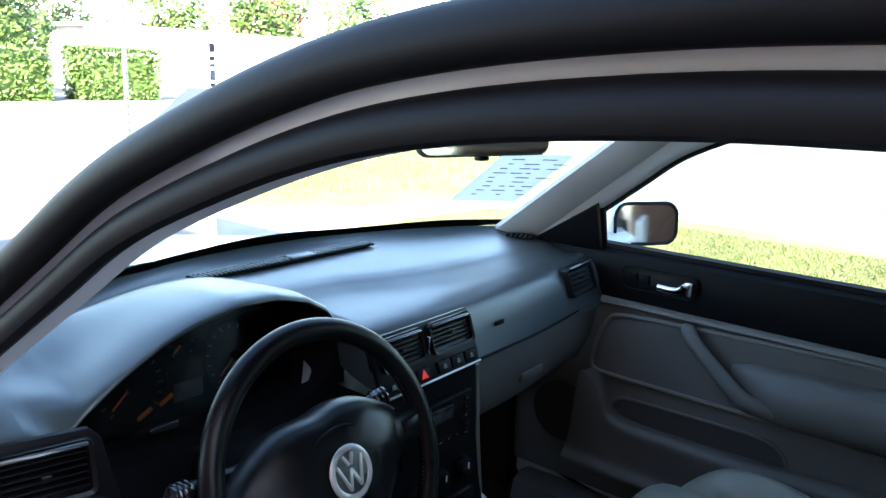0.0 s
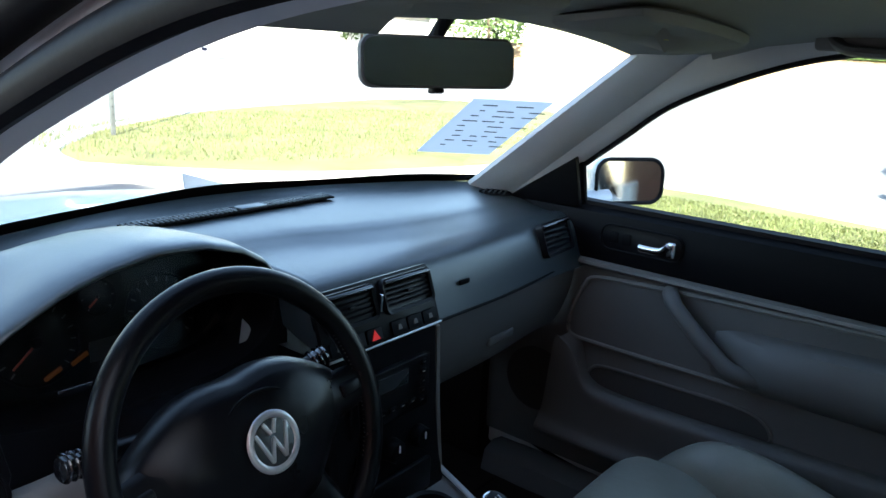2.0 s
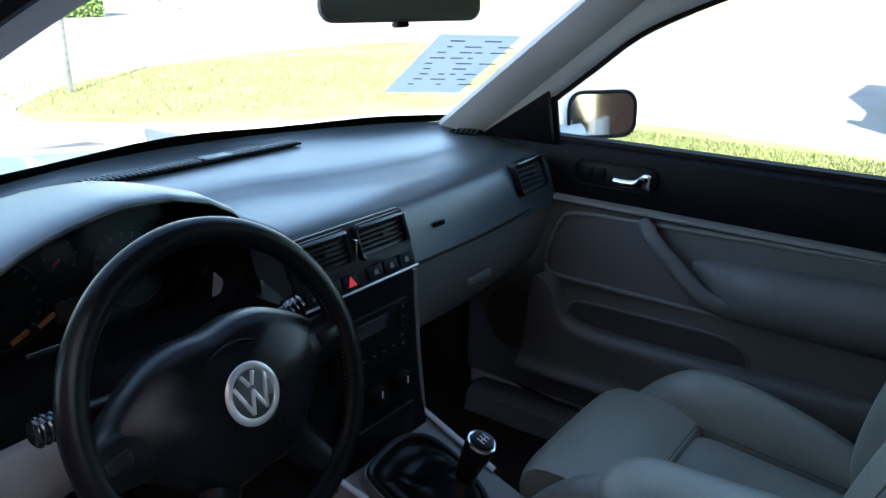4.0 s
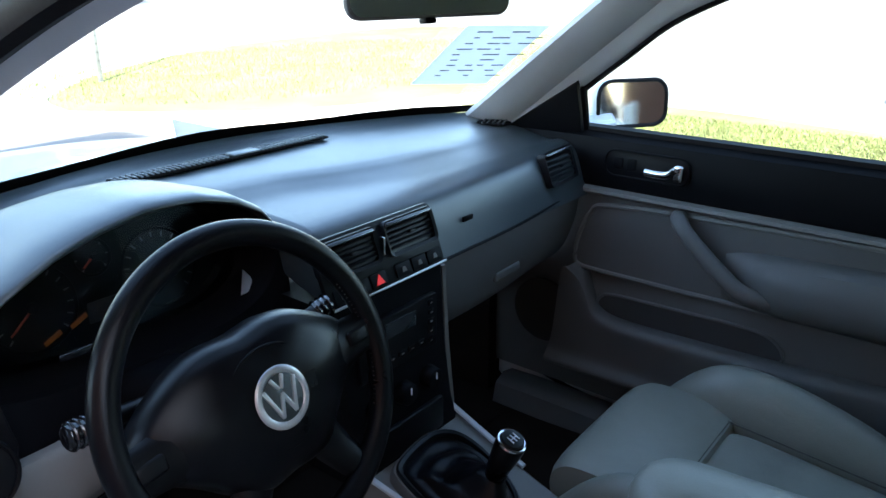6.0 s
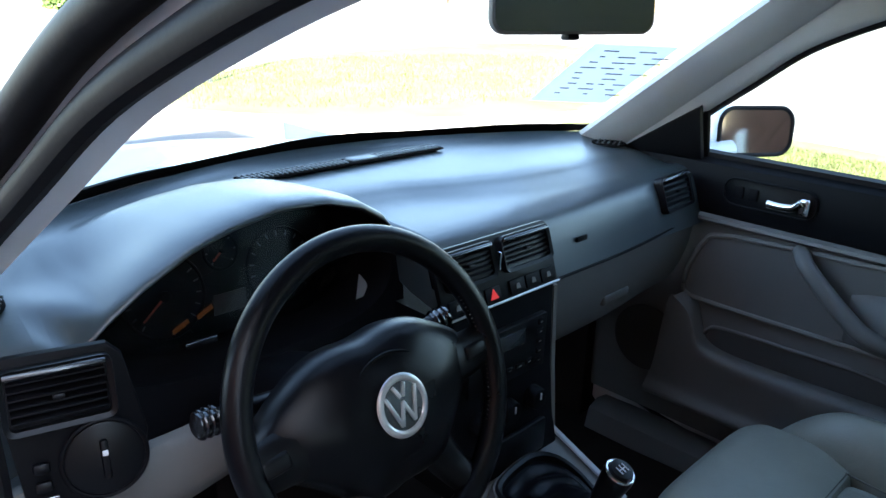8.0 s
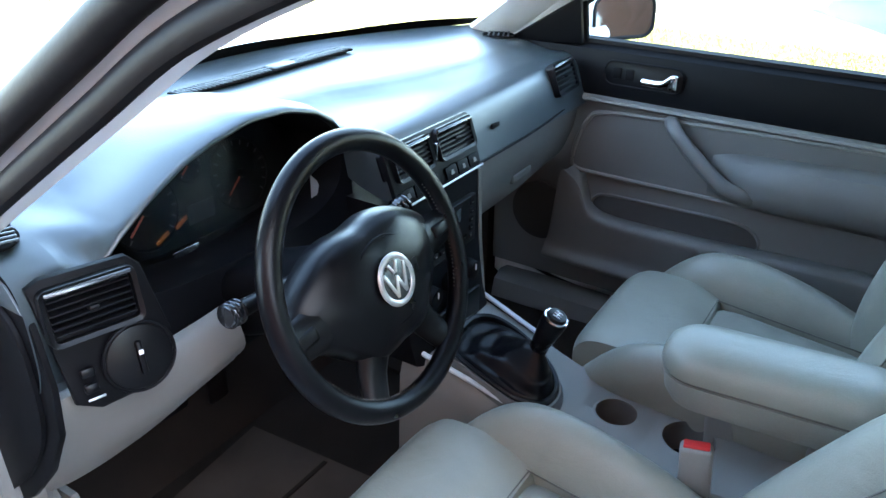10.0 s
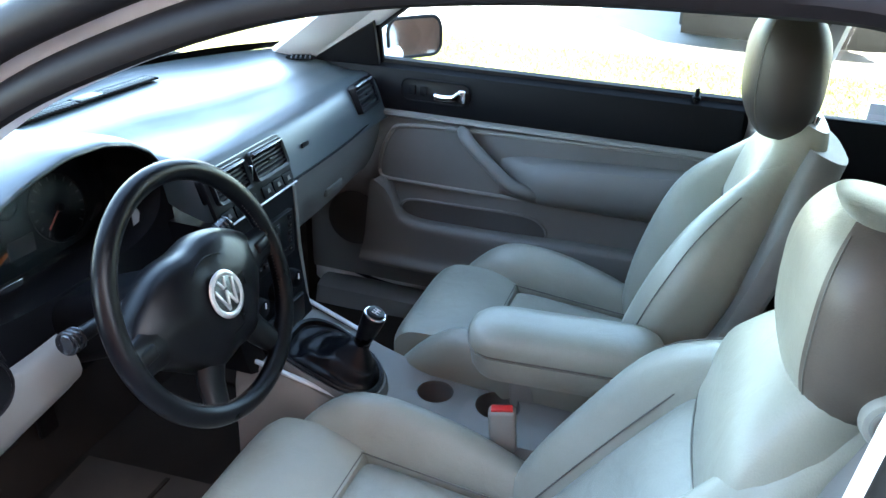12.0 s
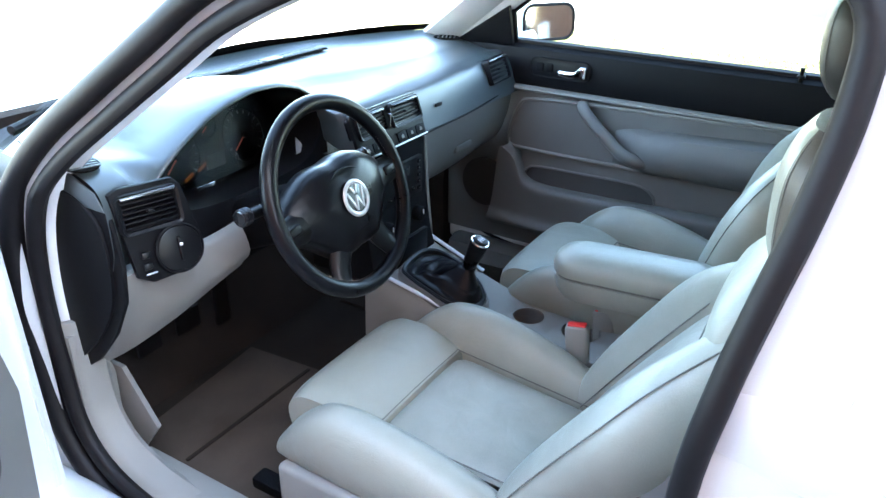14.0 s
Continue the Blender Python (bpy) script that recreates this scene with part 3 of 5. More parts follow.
for s in (-1, 1):
    # same sill cover on both sides; passenger one coloured darker for the shade there
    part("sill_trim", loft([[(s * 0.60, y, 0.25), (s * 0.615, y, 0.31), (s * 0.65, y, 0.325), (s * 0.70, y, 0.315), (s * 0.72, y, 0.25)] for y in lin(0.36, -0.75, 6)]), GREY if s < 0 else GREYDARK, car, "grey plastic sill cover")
    # passenger kick panel: carpet colour puts the footwell shade into the material
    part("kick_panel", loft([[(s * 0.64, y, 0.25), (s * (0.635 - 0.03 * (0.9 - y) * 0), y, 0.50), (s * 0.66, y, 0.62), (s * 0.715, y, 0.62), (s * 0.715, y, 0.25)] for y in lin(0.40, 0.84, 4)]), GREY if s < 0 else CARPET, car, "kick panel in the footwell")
    part("outer_sill", rbox((0.09, 1.9, 0.16), (s * 0.79, -0.15, 0.25), 0.03, seg=3), PAINT, car)
P = curve([(0, y, z) for y, z in OPENING], 140, True)
rings = []
for i, p in enumerate(P):
    if p.z < 0.66 and (p.y > 0.3 or p.z < 0.335) and p.y > -0.55:
        tan = (P[(i + 1) % 140] - P[i - 1]).normalized()
        o = Vector((0, tan.z, -tan.y))
        o = -o if o.dot(Vector((0, p.y + 0.18, p.z - 0.83))) < 0 else o
        rings.append([Vector((-(0.72 + b), (p + o * a).y, (p + o * a).z)) for a, b in ((0.006, -0.004), (-0.006, -0.012), (-0.012, -0.024), (-0.014, -0.044), (-0.018, -0.060), (-0.012, -0.070), (0.03, -0.074), (0.03, -0.02))])
part("aperture_trim", loft(rings), GREY, car, "pale grey trim between seal and carpet")
# front wings, bonnet, cowl
part("bonnet", grid_surface(lambda u, v: (u * (0.74 - 0.08 * v), 0.80 + 0.10 * (1 - u * u) + v * (0.95 + 0.1 * (1 - u * u)), 0.925 - 0.06 * u * u - 0.10 * v - 0.10 * v ** 4), lin(-1, 1, 19), lin(0, 1, 14), 0.012), PAINT, car, "bright silver bonnet")
for s in (-1, 1):
    part("front_wing", loft([[(s * 0.735, y, 0.93 - 0.05 * (y > 0.6) - 0.11 * max(0, y - 0.6)), (s * 0.80, y, 0.90 - 0.12 * max(0, y - 0.6)), (s * 0.845, y, 0.72), (s * 0.83, y, 0.4), (s * 0.77, y, 0.4), (s * 0.72, y, 0.8)] for y in lin(0.50, 1.85, 12)]), PAINT, car)
    part("hinge_pillar", slab([(s * 0.735, 0.44, 0.30), (s * 0.735, 0.44, 0.93), (s * 0.80, 0.53, 0.90), (s * 0.80, 0.53, 0.30)], (0, 1, 0), 0.03), PAINT, car, "silver painted hinge pillar")
part("front_panel", slab([(-0.72, 1.86, 0.2), (0.72, 1.86, 0.2), (0.66, 1.88, 0.72), (-0.66, 1.88, 0.72)], (0, 1, 0), 0.05), PAINT, car)
part("cowl", grid_surface(lambda u, v: (u * 0.69, windscreen_y(u * 0.69, 0.94) + 0.01 + v * (0.10), 0.935 - 0.012 * math.sin(v * 3.14)), lin(-1, 1, 19), lin(0, 1, 5), 0.01), BLACK, car, "black plastic cowl under the windscreen")
for x0, x1 in ((-0.62, 0.0), (-0.02, 0.60)):
    w = tube(curve([(x0, windscreen_y(x0, 0.965) + 0.055, 0.962), ((x0 + x1) / 2, windscreen_y((x0 + x1) / 2, 0.972) + 0.05, 0.972), (x1, windscreen_y(x1, 0.965) + 0.05, 0.955)], 16), 0.009, 8)
    part("wiper", w, BLACK, car, "black wiper arm")
for x, y in ((-0.76, 1.25), (0.76, 1.25), (-0.76, -1.45), (0.76, -1.45)):
    part("wheel", cyl(0.31, 0.31, 0.19, pose(x, y, 0.31, 0, 90), 40, 0.03), TYRE, car)

band_z = lambda u, v: 0.980 + v * (0.021 + 0.007 * (1 - u * u) + 0.004 * math.sin(u * 9 + 1))
part("screen_band", grid_surface(lambda u, v: (u * 0.675, windscreen_y(u * 0.675, band_z(u, v)) + 0.006, band_z(u, v)), lin(-1, 1, 41), lin(0, 1, 4)), MATTE, car, "black edge band of the windscreen")
# ---- dashboard ----
RIM = [(-0.62, 0.875), (-0.59, 0.91), (-0.56, 0.935), (-0.51, 0.968), (-0.45, 0.998), (-0.40, 1.013), (-0.33, 1.025), (-0.26, 1.021), (-0.20, 1.004), (-0.16, 0.98), (-0.13, 0.945), (-0.11, 0.90)]
dash = thing("dashboard", "dark grey soft plastic dashboard with black fascia", "dashboard")


def dash_profile(x):
    yb = windscreen_y(x, 0.990) - 0.012
    inside = smooth01(-0.635, -0.570, x) * (1 - smooth01(-0.145, -0.105, x))
    left = 1 - smooth01(-0.62, -0.56, x)
    edge = smooth01(0.52, 0.70, x)
    fold = interp(x, [(-0.7, 0.30), (-0.1, 0.40), (0.0, 0.385), (0.1, 0.345), (0.2, 0.318), (0.35, 0.300), (0.55, 0.300), (0.7, 0.315)])
    zt = 0.978 - 0.010 * edge - 0.014 * left
    out = [(yb, 0.989 - 0.006 * edge), (yb - 0.02, 0.983 - 0.006 * edge), (yb - 0.06, zt), (fold + 0.08, zt - 0.003), (fold + 0.03, zt - 0.007), (fold, zt - 0.014), (fold - 0.045, zt - 0.022),
           (0.232, 0.950), (0.203, 0.934), (0.187, 0.905), (0.172, 0.862), (0.163, 0.836)]
    lft = [(yb, 0.985), (yb - 0.02, 0.978), (yb - 0.05, 0.970), (0.385, 0.966), (0.35, 0.962), (0.31, 0.955), (0.28, 0.945), (0.26, 0.930), (0.25, 0.90), (0.248, 0.86), (0.25, 0.82), (0.26, 0.79)]
    if x < -0.4:
        out = lft
    r = interp(x, RIM) + 0.010
    rt, rf = max(r, 0.962), max(r, 0.948)
    hood = [(yb, 0.989), (yb - 0.02, 0.983), (yb - 0.06, 0.979), (min(0.48, yb - 0.08), 0.976 + 0.62 * max(0.0, r - 0.976)), (0.38, rt - 0.004), (0.30, rf + 0.002), (0.262, r), (0.252, r - 0.006), (0.256, r - 0.012), (0.29, r - 0.014), (0.33, r - 0.018), (0.37, r - 0.022)]
    return [Vector((x, a[0] + (b[0] - a[0]) * inside, a[1] + (b[1] - a[1]) * inside)) for a, b in zip(out, hood)]


xs = sorted(set([round(v, 4) for v in lin(-0.69, 0.665, 70)] + [round(v, 4) for v in lin(-0.63, -0.55, 10)] + [round(v, 4) for v in lin(-0.16, -0.09, 10)]))
part("upper_pad", loft([curve(dash_profile(x), 46) for x in xs], False, False), DASH, dash, "sunlit dark grey soft-touch upper pad", sharp=60)

# instrument binnacle
CL = [(-0.575, 0.905), (-0.55, 0.935), (-0.50, 0.966), (-0.43, 1.0), (-0.33, 1.019), (-0.25, 1.014), (-0.19, 0.995), (-0.145, 0.955), (-0.135, 0.91), (-0.15, 0.865), (-0.20, 0.838), (-0.28, 0.830), (-0.38, 0.828), (-0.47, 0.832), (-0.54, 0.848), (-0.575, 0.875)]
cl = [(p.x, p.y) for p in curve([(x, z, 0) for x, z in CL], 72, True)]
ccx, ccz = -0.357, 0.915
shrink = lambda k: [(ccx + (x - ccx) * k, ccz + (z - ccz) * k) for x, z in cl]
# tilt of the dial plate
part("instrument_surround", loft([[(x, 0.262, z) for x, z in cl], [(x, 0.30, z) for x, z in shrink(0.985)], [(x, 0.345 + 0.10 * (z - ccz), z) for x, z in shrink(0.95)], [(x, 0.366 + 0.25 * (z - ccz), z) for x, z in shrink(0.90)]], True, False), BLACK, dash, "deep black instrument surround")
face = part("instrument_panel", slab([(x, 0.366 + 0.25 * (z - ccz), z) for x, z in shrink(0.91)], (0, 1, -0.25), 0.01, 0), SATIN, dash, "black instrument panel with dials")
DIAL = mat("dial_print", (0.10, 0.10, 0.11), 0.6, vary=0.1)
NEEDLE = mat("red_needle", (0.45, 0.06, 0.03), 0.5)


AMBERS = ((-0.432, 0.862), (-0.395, 0.872))


def on_panel(x, z, off=0.004):
    return Vector((x, 0.366 + 0.25 * (z - ccz) - off, z))


def gauge(x, z, r, ticks, name):
    m = basis(on_panel(x, z), (1, 0, 0), (0, 0.25, 1))
    part(name, torus(r, 0.0022, m, 40, 6), BLACK, face, "thin dial ring")
    for k in range(ticks):
        a = radians(225 - 270 * k / (ticks - 1))
        part("tick", rbox((0.002, r * 0.13, 0.001), (0, 0, 0), 0, m @ pose(r * 0.86 * math.cos(a), r * 0.86 * math.sin(a), 0, 0, 0, math.degrees(a) - 90)), DIAL, face)
    part("needle", rbox((0.0025, r * 0.8, 0.0015), (0, r * 0.36, 0), 0, m @ pose(0, 0, 0.003, 0, 0, 128)), NEEDLE, face, "red needle")
    part("needle_cap", cyl(r * 0.14, r * 0.12, 0.006, m @ pose(0, 0, 0.004), 20, 0.001), BLACK, face)


gauge(-0.445, 0.905, 0.056, 15, "dial")
gauge(-0.265, 0.905, 0.056, 15, "dial")
gauge(-0.355, 0.945, 0.025, 7, "dial")
gauge(-0.525, 0.905, 0.022, 5, "dial")
part("odometer", rbox((0.05, 0.002, 0.03), on_panel(-0.355, 0.875), 0.0006), mat("grey_display", (0.05, 0.05, 0.05), 0.3), face)
for x, z in AMBERS:
    part("warning_lamp", rbox((0.026, 0.0015, 0.007), (0, 0, 0), 0.003, basis(on_panel(x, z, 0.006), (1, 0.1, 0.42), (0, 1, 0)), 3), AMBER, face, "lit amber warning lamp")
# added silver facet that stands for a glint in the instrument lens
part("lens_glint", slab([(-0.182, 0.290, 0.850), (-0.156, 0.290, 0.852), (-0.154, 0.302, 0.868), (-0.162, 0.308, 0.880)], (-0.2, -1, 0.6), 0.002, 0), SILVER, dash, "added silver facet standing for a glint in the lens")
# chrome strip added as the highlight along the bottom of the lens
part("lens_highlight", rbox((0.045, 0.002, 0.010), (-0.42, 0.315, 0.846), 0.004, seg=3), CHROME, face, "added chrome strip standing for a highlight on the lens")
lens = part("lens", slab([(x, 0.345 + 0.10 * (z - ccz), z) for x, z in shrink(0.945)], (0, -1, 0.1), 0.002, 0), LENS, dash, "clear instrument lens")
lens.visible_shadow = False
# fascia below the dials
out = []
for x, z in cl:
    if z > 0.93:
        out.append((x, 0.266, z))
    else:
        out.append((max(-0.60, min(-0.118, ccx + (x - ccx) * 1.10)), 0.262 - 0.02 * smooth01(0.93, 0.83, z), z - 0.07 * smooth01(0.93, 0.84, z)))
part("lower_fascia", loft([[(x, 0.262, z) for x, z in cl], out, [(x, y + 0.04, z) for x, y, z in out]], True, False), BLACK, dash, "black fascia round the steering column")

# lower, pale half of the dashboard on the passenger side
rows = []
for x in lin(0.125, 0.66, 20):
    top = Vector((x, 0.166 + 0.01 * smooth01(0.4, 0.66, x), 0.834 + 0.012 * smooth01(0.3, 0.66, x)))
    rows.append(curve([top, top + Vector((0, 0.004, -0.02)), top + Vector((0, 0.014, -0.08)), top + Vector((0, 0.05, -0.16)), top + Vector((0, 0.12, -0.19)), top + Vector((0, 0.30, -0.19))], 18))
part("glovebox", loft(rows, False, False), GREYDARK, dash, "grey glovebox face")
part("pad_seam", tube([(x, 0.163 + 0.01 * smooth01(0.4, 0.66, x), 0.836 + 0.012 * smooth01(0.3, 0.66, x)) for x in lin(0.12, 0.67, 16)], 0.003, 6), BLACK, dash)
part("glovebox_handle", rbox((0.09, 0.014, 0.022), (0.38, 0.187, 0.735), 0.006, seg=3), GREYDARK, dash, "recessed glovebox handle")
part("airbag_badge", rbox((0.030, 0.005, 0.010), (0.232, 0.176, 0.888), 0.004, pose(0, 0, 0)), BLACK, dash, "small oval airbag badge")
# lower half on the driver's side
kt = curve([(-0.685, 0.245, 0.765), (-0.62, 0.228, 0.775), (-0.55, 0.215, 0.778), (-0.49, 0.21, 0.782), (-0.44, 0.205, 0.790)], 20)
kb = curve([(-0.685, 0.47, 0.495), (-0.64, 0.36, 0.56), (-0.57, 0.28, 0.63), (-0.50, 0.24, 0.68), (-0.44, 0.225, 0.705)], 20)
rows = []
for a, b in zip(kt, kb):
    rows.append(curve([a + Vector((0, 0.02, 0.01)), a, a.lerp(b, 0.5) + Vector((0, -0.025, 0)), b + Vector((0, -0.012, 0.012)), b + Vector((0, 0.02, -0.002)), b + Vector((0, 0.20, 0.03))], 16))
part("knee_panel", loft(rows, False, False), GREY, dash, "pale grey knee panel below the light switch")
kb2 = [(-0.44, 0.225, 0.71), (-0.34, 0.24, 0.70), (-0.24, 0.23, 0.70), (-0.13, 0.20, 0.70)]
part("column_panel", loft([curve([(x, 0.235, 0.79), (x, y, z + 0.03), (x, y + 0.02, z), (x, y + 0.25, z + 0.03)], 10) for x, y, z in kb2], False, False), BLACK, dash)
# closing cap with the fuse cover
cap = [(0.60, 0.955), (0.44, 0.962), (0.34, 0.958), (0.27, 0.93), (0.245, 0.88), (0.235, 0.80), (0.245, 0.73), (0.29, 0.65), (0.36, 0.57), (0.45, 0.505), (0.52, 0.50), (0.60, 0.60)]
part("end_cap", slab([(-0.680, y, z) for y, z in cap], (-1, 0, 0), 0.008, 0.003), BLACK, dash, "black plastic end cap")
part("end_cap_top", slab([(-0.6885, y, z) for y, z in cap[:4] + [(0.25, 0.90), (0.60, 0.90)]], (-1, 0, 0), 0.003, 0.001), DASH, dash)
fc = [(p.x, p.y) for p in curve([(0.42, 0.915, 0), (0.34, 0.918, 0), (0.275, 0.88, 0), (0.262, 0.80, 0), (0.275, 0.72, 0), (0.33, 0.635, 0), (0.41, 0.56, 0), (0.455, 0.54, 0), (0.47, 0.62, 0), (0.465, 0.80, 0), (0.455, 0.89, 0)], 40, True)]
part("fuse_cover", slab([(-0.689, y, z) for y, z in fc], (-1, 0, 0), 0.006, 0.003), BLACK, dash, "black fuse box cover")
part("end_cap", slab([(0.655, y, z) for y, z in cap], (1, 0, 0), 0.008, 0.003), BLACK, dash)


VENTEDGE = mat("glossy_vent_edge", (0.05, 0.055, 0.06), 0.22, vary=0.1, spec=1.0)


def vent(centre, w, h, m, slats, parent, name="air_vent"):
    """A framed vent of horizontal slats, with a bright top edge and a thumb wheel; m turns it out of the x-z plane."""
    M = Matrix.Translation(centre) @ m
    o = rrect(w, h, 0.010)
    i = rrect(w - 0.012, h - 0.012, 0.006)
    f = loft([[M @ Vector((x, 0.012, z)) for x, z in o], [M @ Vector((x, -0.004, z)) for x, z in o], [M @ Vector((x * 0.99, -0.007, z * 0.98)) for x, z in o], [M @ Vector((x, -0.005, z)) for x, z in i], [M @ Vector((x, 0.03, z)) for x, z in i]], True, False)
    v = part(name, f, SATIN, parent, "black louvred air vent")
    part("vent_back", slab([M @ Vector((x, 0.03, z)) for x, z in i], M.to_3x3() @ Vector((0, 1, 0)), 0.004, 0), BLACK, v)
    for k in range(slats):
        z = (h - 0.02) * ((k + 0.5) / slats - 0.5)
        part("slat", rbox((w - 0.016, 0.020, 0.0028), (0, 0.006, 0), 0.001, M @ pose(0, 0, z, 22)), SATIN, v)
    part("top_edge", rbox((w - 0.012, 0.012, 0.006), (0, -0.006, 0), 0.0022, M @ pose(0, 0, h / 2 - 0.010, -25)), VENTEDGE, v, "glossy upper edge of the vent")
    part("slider", rbox((0.012, 0.012, 0.006), (0, -0.003, 0), 0.002, M), SATIN, v)
    return v


TILT_C = Matrix.Rotation(radians(-20), 4, "X")
cen = thing("centre_stack", "black centre dashboard stack with vents, switches and radio", "dashboard")
part("bezel", slab([TILT_C @ Vector((x, 0, z)) + Vector((-0.012, 0.163, 0.895)) for x, z in rrect(0.262, 0.105, 0.012)], TILT_C.to_3x3() @ Vector((0, -1, 0)), 0.008, 0.003), SATIN, cen, "glossy black bezel")
for dx, w in ((-0.066, 0.108), (0.064, 0.118)):
    vent(Vector((-0.012 + dx, 0.0, 0.0)) + TILT_C @ Vector((0, -0.010, 0.018)) + Vector((0, 0.163, 0.895)), w, 0.058, TILT_C, 5, cen)
C0 = Vector((-0.012, 0.163, 0.895))
on_bezel = lambda dx, dz, out=0.010: C0 + TILT_C @ Vector((dx, -out, dz))
part("thumb_wheel", rbox((0.006, 0.010, 0.030), on_bezel(0.0, 0.012), 0.002, None), CHROME, cen, "ribbed thumb wheel")
for k, dx in enumerate((-0.104, -0.066, -0.028, 0.028, 0.066, 0.104)):
    b = part("switch", slab([TILT_C @ Vector((x + dx, -0.009, z - 0.034)) + C0 for x, z in rrect(0.034, 0.022, 0.003)], TILT_C.to_3x3() @ Vector((0, -1, 0)), 0.003, 0.001), BLACK, cen, "black push switch")
    if k == 2:
        part("warning_triangle", slab([TILT_C @ Vector((dx + x, -0.0125, z - 0.034)) + C0 for x, z in ((-0.009, -0.007), (0.009, -0.007), (0, 0.009))], TILT_C.to_3x3() @ Vector((0, -1, 0)), 0.001, 0), glow("red_triangle", (0.8, 0.03, 0.03), 0.05), b, "red hazard warning triangle")
    else:
        part("symbol", slab([TILT_C @ Vector((dx + x, -0.0125, z - 0.034)) + C0 for x, z in ((-0.005, -0.004), (0.005, -0.004), (0.003, 0.004), (-0.003, 0.004))], TILT_C.to_3x3() @ Vector((0, -1, 0)), 0.001, 0), GREY, b)
part("chrome_strip", rbox((0.262, 0.004, 0.004), (0, -0.010, -0.050), 0.0015, Matrix.Translation(C0) @ TILT_C), SILVER, cen, "thin bright strip")
# radio stack below
part("stack_housing", loft([[(x, y, z) for x, y in ((-0.135, 0.30), (-0.135, yy), (-0.125, yy - 0.008), (0.105, yy - 0.008), (0.118, yy), (0.118, 0.30))] for z, yy in ((0.846, 0.148), (0.80, 0.146), (0.70, 0.140), (0.60, 0.125), (0.555, 0.11))]), BLACK, cen, "black radio and heater stack")
part("side_strip", loft([[(x, y, z) for x, y in ((0.119, 0.26), (0.119, yy - 0.004), (0.126, yy - 0.006), (0.131, yy), (0.131, 0.26))] for z, yy in ((0.838, 0.150), (0.70, 0.142), (0.57, 0.128))]), GREY, cen, "pale grey side strip of the stack")
radio = part("radio", rbox((0.182, 0.012, 0.094), (-0.01, 0.132, 0.762), 0.003), SATIN, cen, "black double-height radio")
part("display", rbox((0.07, 0.002, 0.026), (-0.01, 0.1255, 0.785), 0.001), mat("radio_display", (0.03, 0.035, 0.04), 0.25), radio)
for k in range(5):
    part("button", rbox((0.016, 0.004, 0.009), (-0.058 + 0.024 * k, 0.125, 0.735), 0.0015), BLACK, radio)
    part("button", rbox((0.012, 0.004, 0.010), (0.062, 0.125, 0.798 - 0.017 * k), 0.0015), BLACK, radio)
    part("button_mark", rbox((0.005, 0.001, 0.002), (0.062, 0.1226, 0.798 - 0.017 * k), 0), GREY, radio)
    part("button_mark", rbox((0.006, 0.001, 0.002), (-0.058 + 0.024 * k, 0.1226, 0.735), 0), GREY, radio)
for dx in (-0.075, 0.0, 0.075):
    part("heater_knob", cyl(0.021, 0.018, 0.022, pose(-0.01 + dx * 0.86, 0.118, 0.665, 90), 28, 0.003), BLACK, cen, "round heater knob")
    part("knob_mark", rbox((0.002, 0.002, 0.012), (-0.01 + dx * 0.86, 0.106, 0.672), 0), PAPER, cen)
part("ashtray", rbox((0.16, 0.012, 0.06), (-0.01, 0.108, 0.60), 0.006), SATIN, cen, "closed ashtray lid")
tagged(cen, kind="")

# side vents, light switch, demister grilles
SIDE = Matrix.Rotation(radians(-14), 4, "Z") @ Matrix.Rotation(radians(-12), 4, "X")
lp = part("left_bezel", slab([Matrix.Translation((-0.622, 0.232, 0.862)) @ SIDE @ Vector((x, 0, z)) for x, z in [(-0.062, 0.065), (-0.045, 0.072), (0.05, 0.070), (0.064, 0.055), (0.080, -0.035), (0.070, -0.075), (0.03, -0.098), (-0.02, -0.10), (-0.046, -0.085), (-0.05, -0.04)]], SIDE.to_3x3() @ Vector((0, -1, 0)), 0.012, 0.004), BLACK, dash, "black vent and switch housing")
L0 = Matrix.Translation((-0.622, 0.222, 0.862)) @ SIDE
vent(L0 @ Vector((-0.004, -0.008, 0.028)), 0.108, 0.070, SIDE, 6, dash)
dial = part("light_switch", cyl(0.042, 0.040, 0.012, L0 @ pose(0.030, -0.008, -0.050, 90), 40, 0.003), SATIN, dash, "round black light switch")
part("switch_ring", torus(0.042, 0.0025, L0 @ pose(0.030, -0.012, -0.050, 90), 40, 8), BLACK, dial)
part("switch_grip", rbox((0.008, 0.008, 0.044), (0.030, -0.016, -0.050), 0.003, L0), SATIN, dial)
part("switch_mark", rbox((0.006, 0.002, 0.006), (0.030, -0.0205, -0.042), 0.001, L0), PAPER, dial)
for dz in (-0.045, -0.065):
    part("dimmer_wheel", rbox((0.016, 0.008, 0.012), (-0.030, -0.010, dz), 0.003, L0), SATIN, dash)
part("dimmer_mark", rbox((0.020, 0.002, 0.003), (-0.028, -0.0125, -0.078), 0.001, L0), SILVER, dash)
PV = Matrix.Rotation(radians(4), 4, "Z") @ Matrix.Rotation(radians(-20), 4, "X")
vent(Vector((0.573, 0.186, 0.914)), 0.128, 0.074, PV, 5, dash)
grille = part("demister_grille", rbox((0.46, 0.040, 0.004), (0.02, 0.562, 0.983), 0.0015), MATTE, dash, "slotted black windscreen demister grille")
for k in range(46):
    if abs(k - 25) > 3:
        part("grille_bar", rbox((0.0030, 0.036, 0.005), (-0.205 + 0.01 * k, 0.562, 0.9850), 0.001), DASH, grille)
part("grille_bar", rbox((0.45, 0.003, 0.005), (0.02, 0.562, 0.9850), 0.001), DASH, grille)
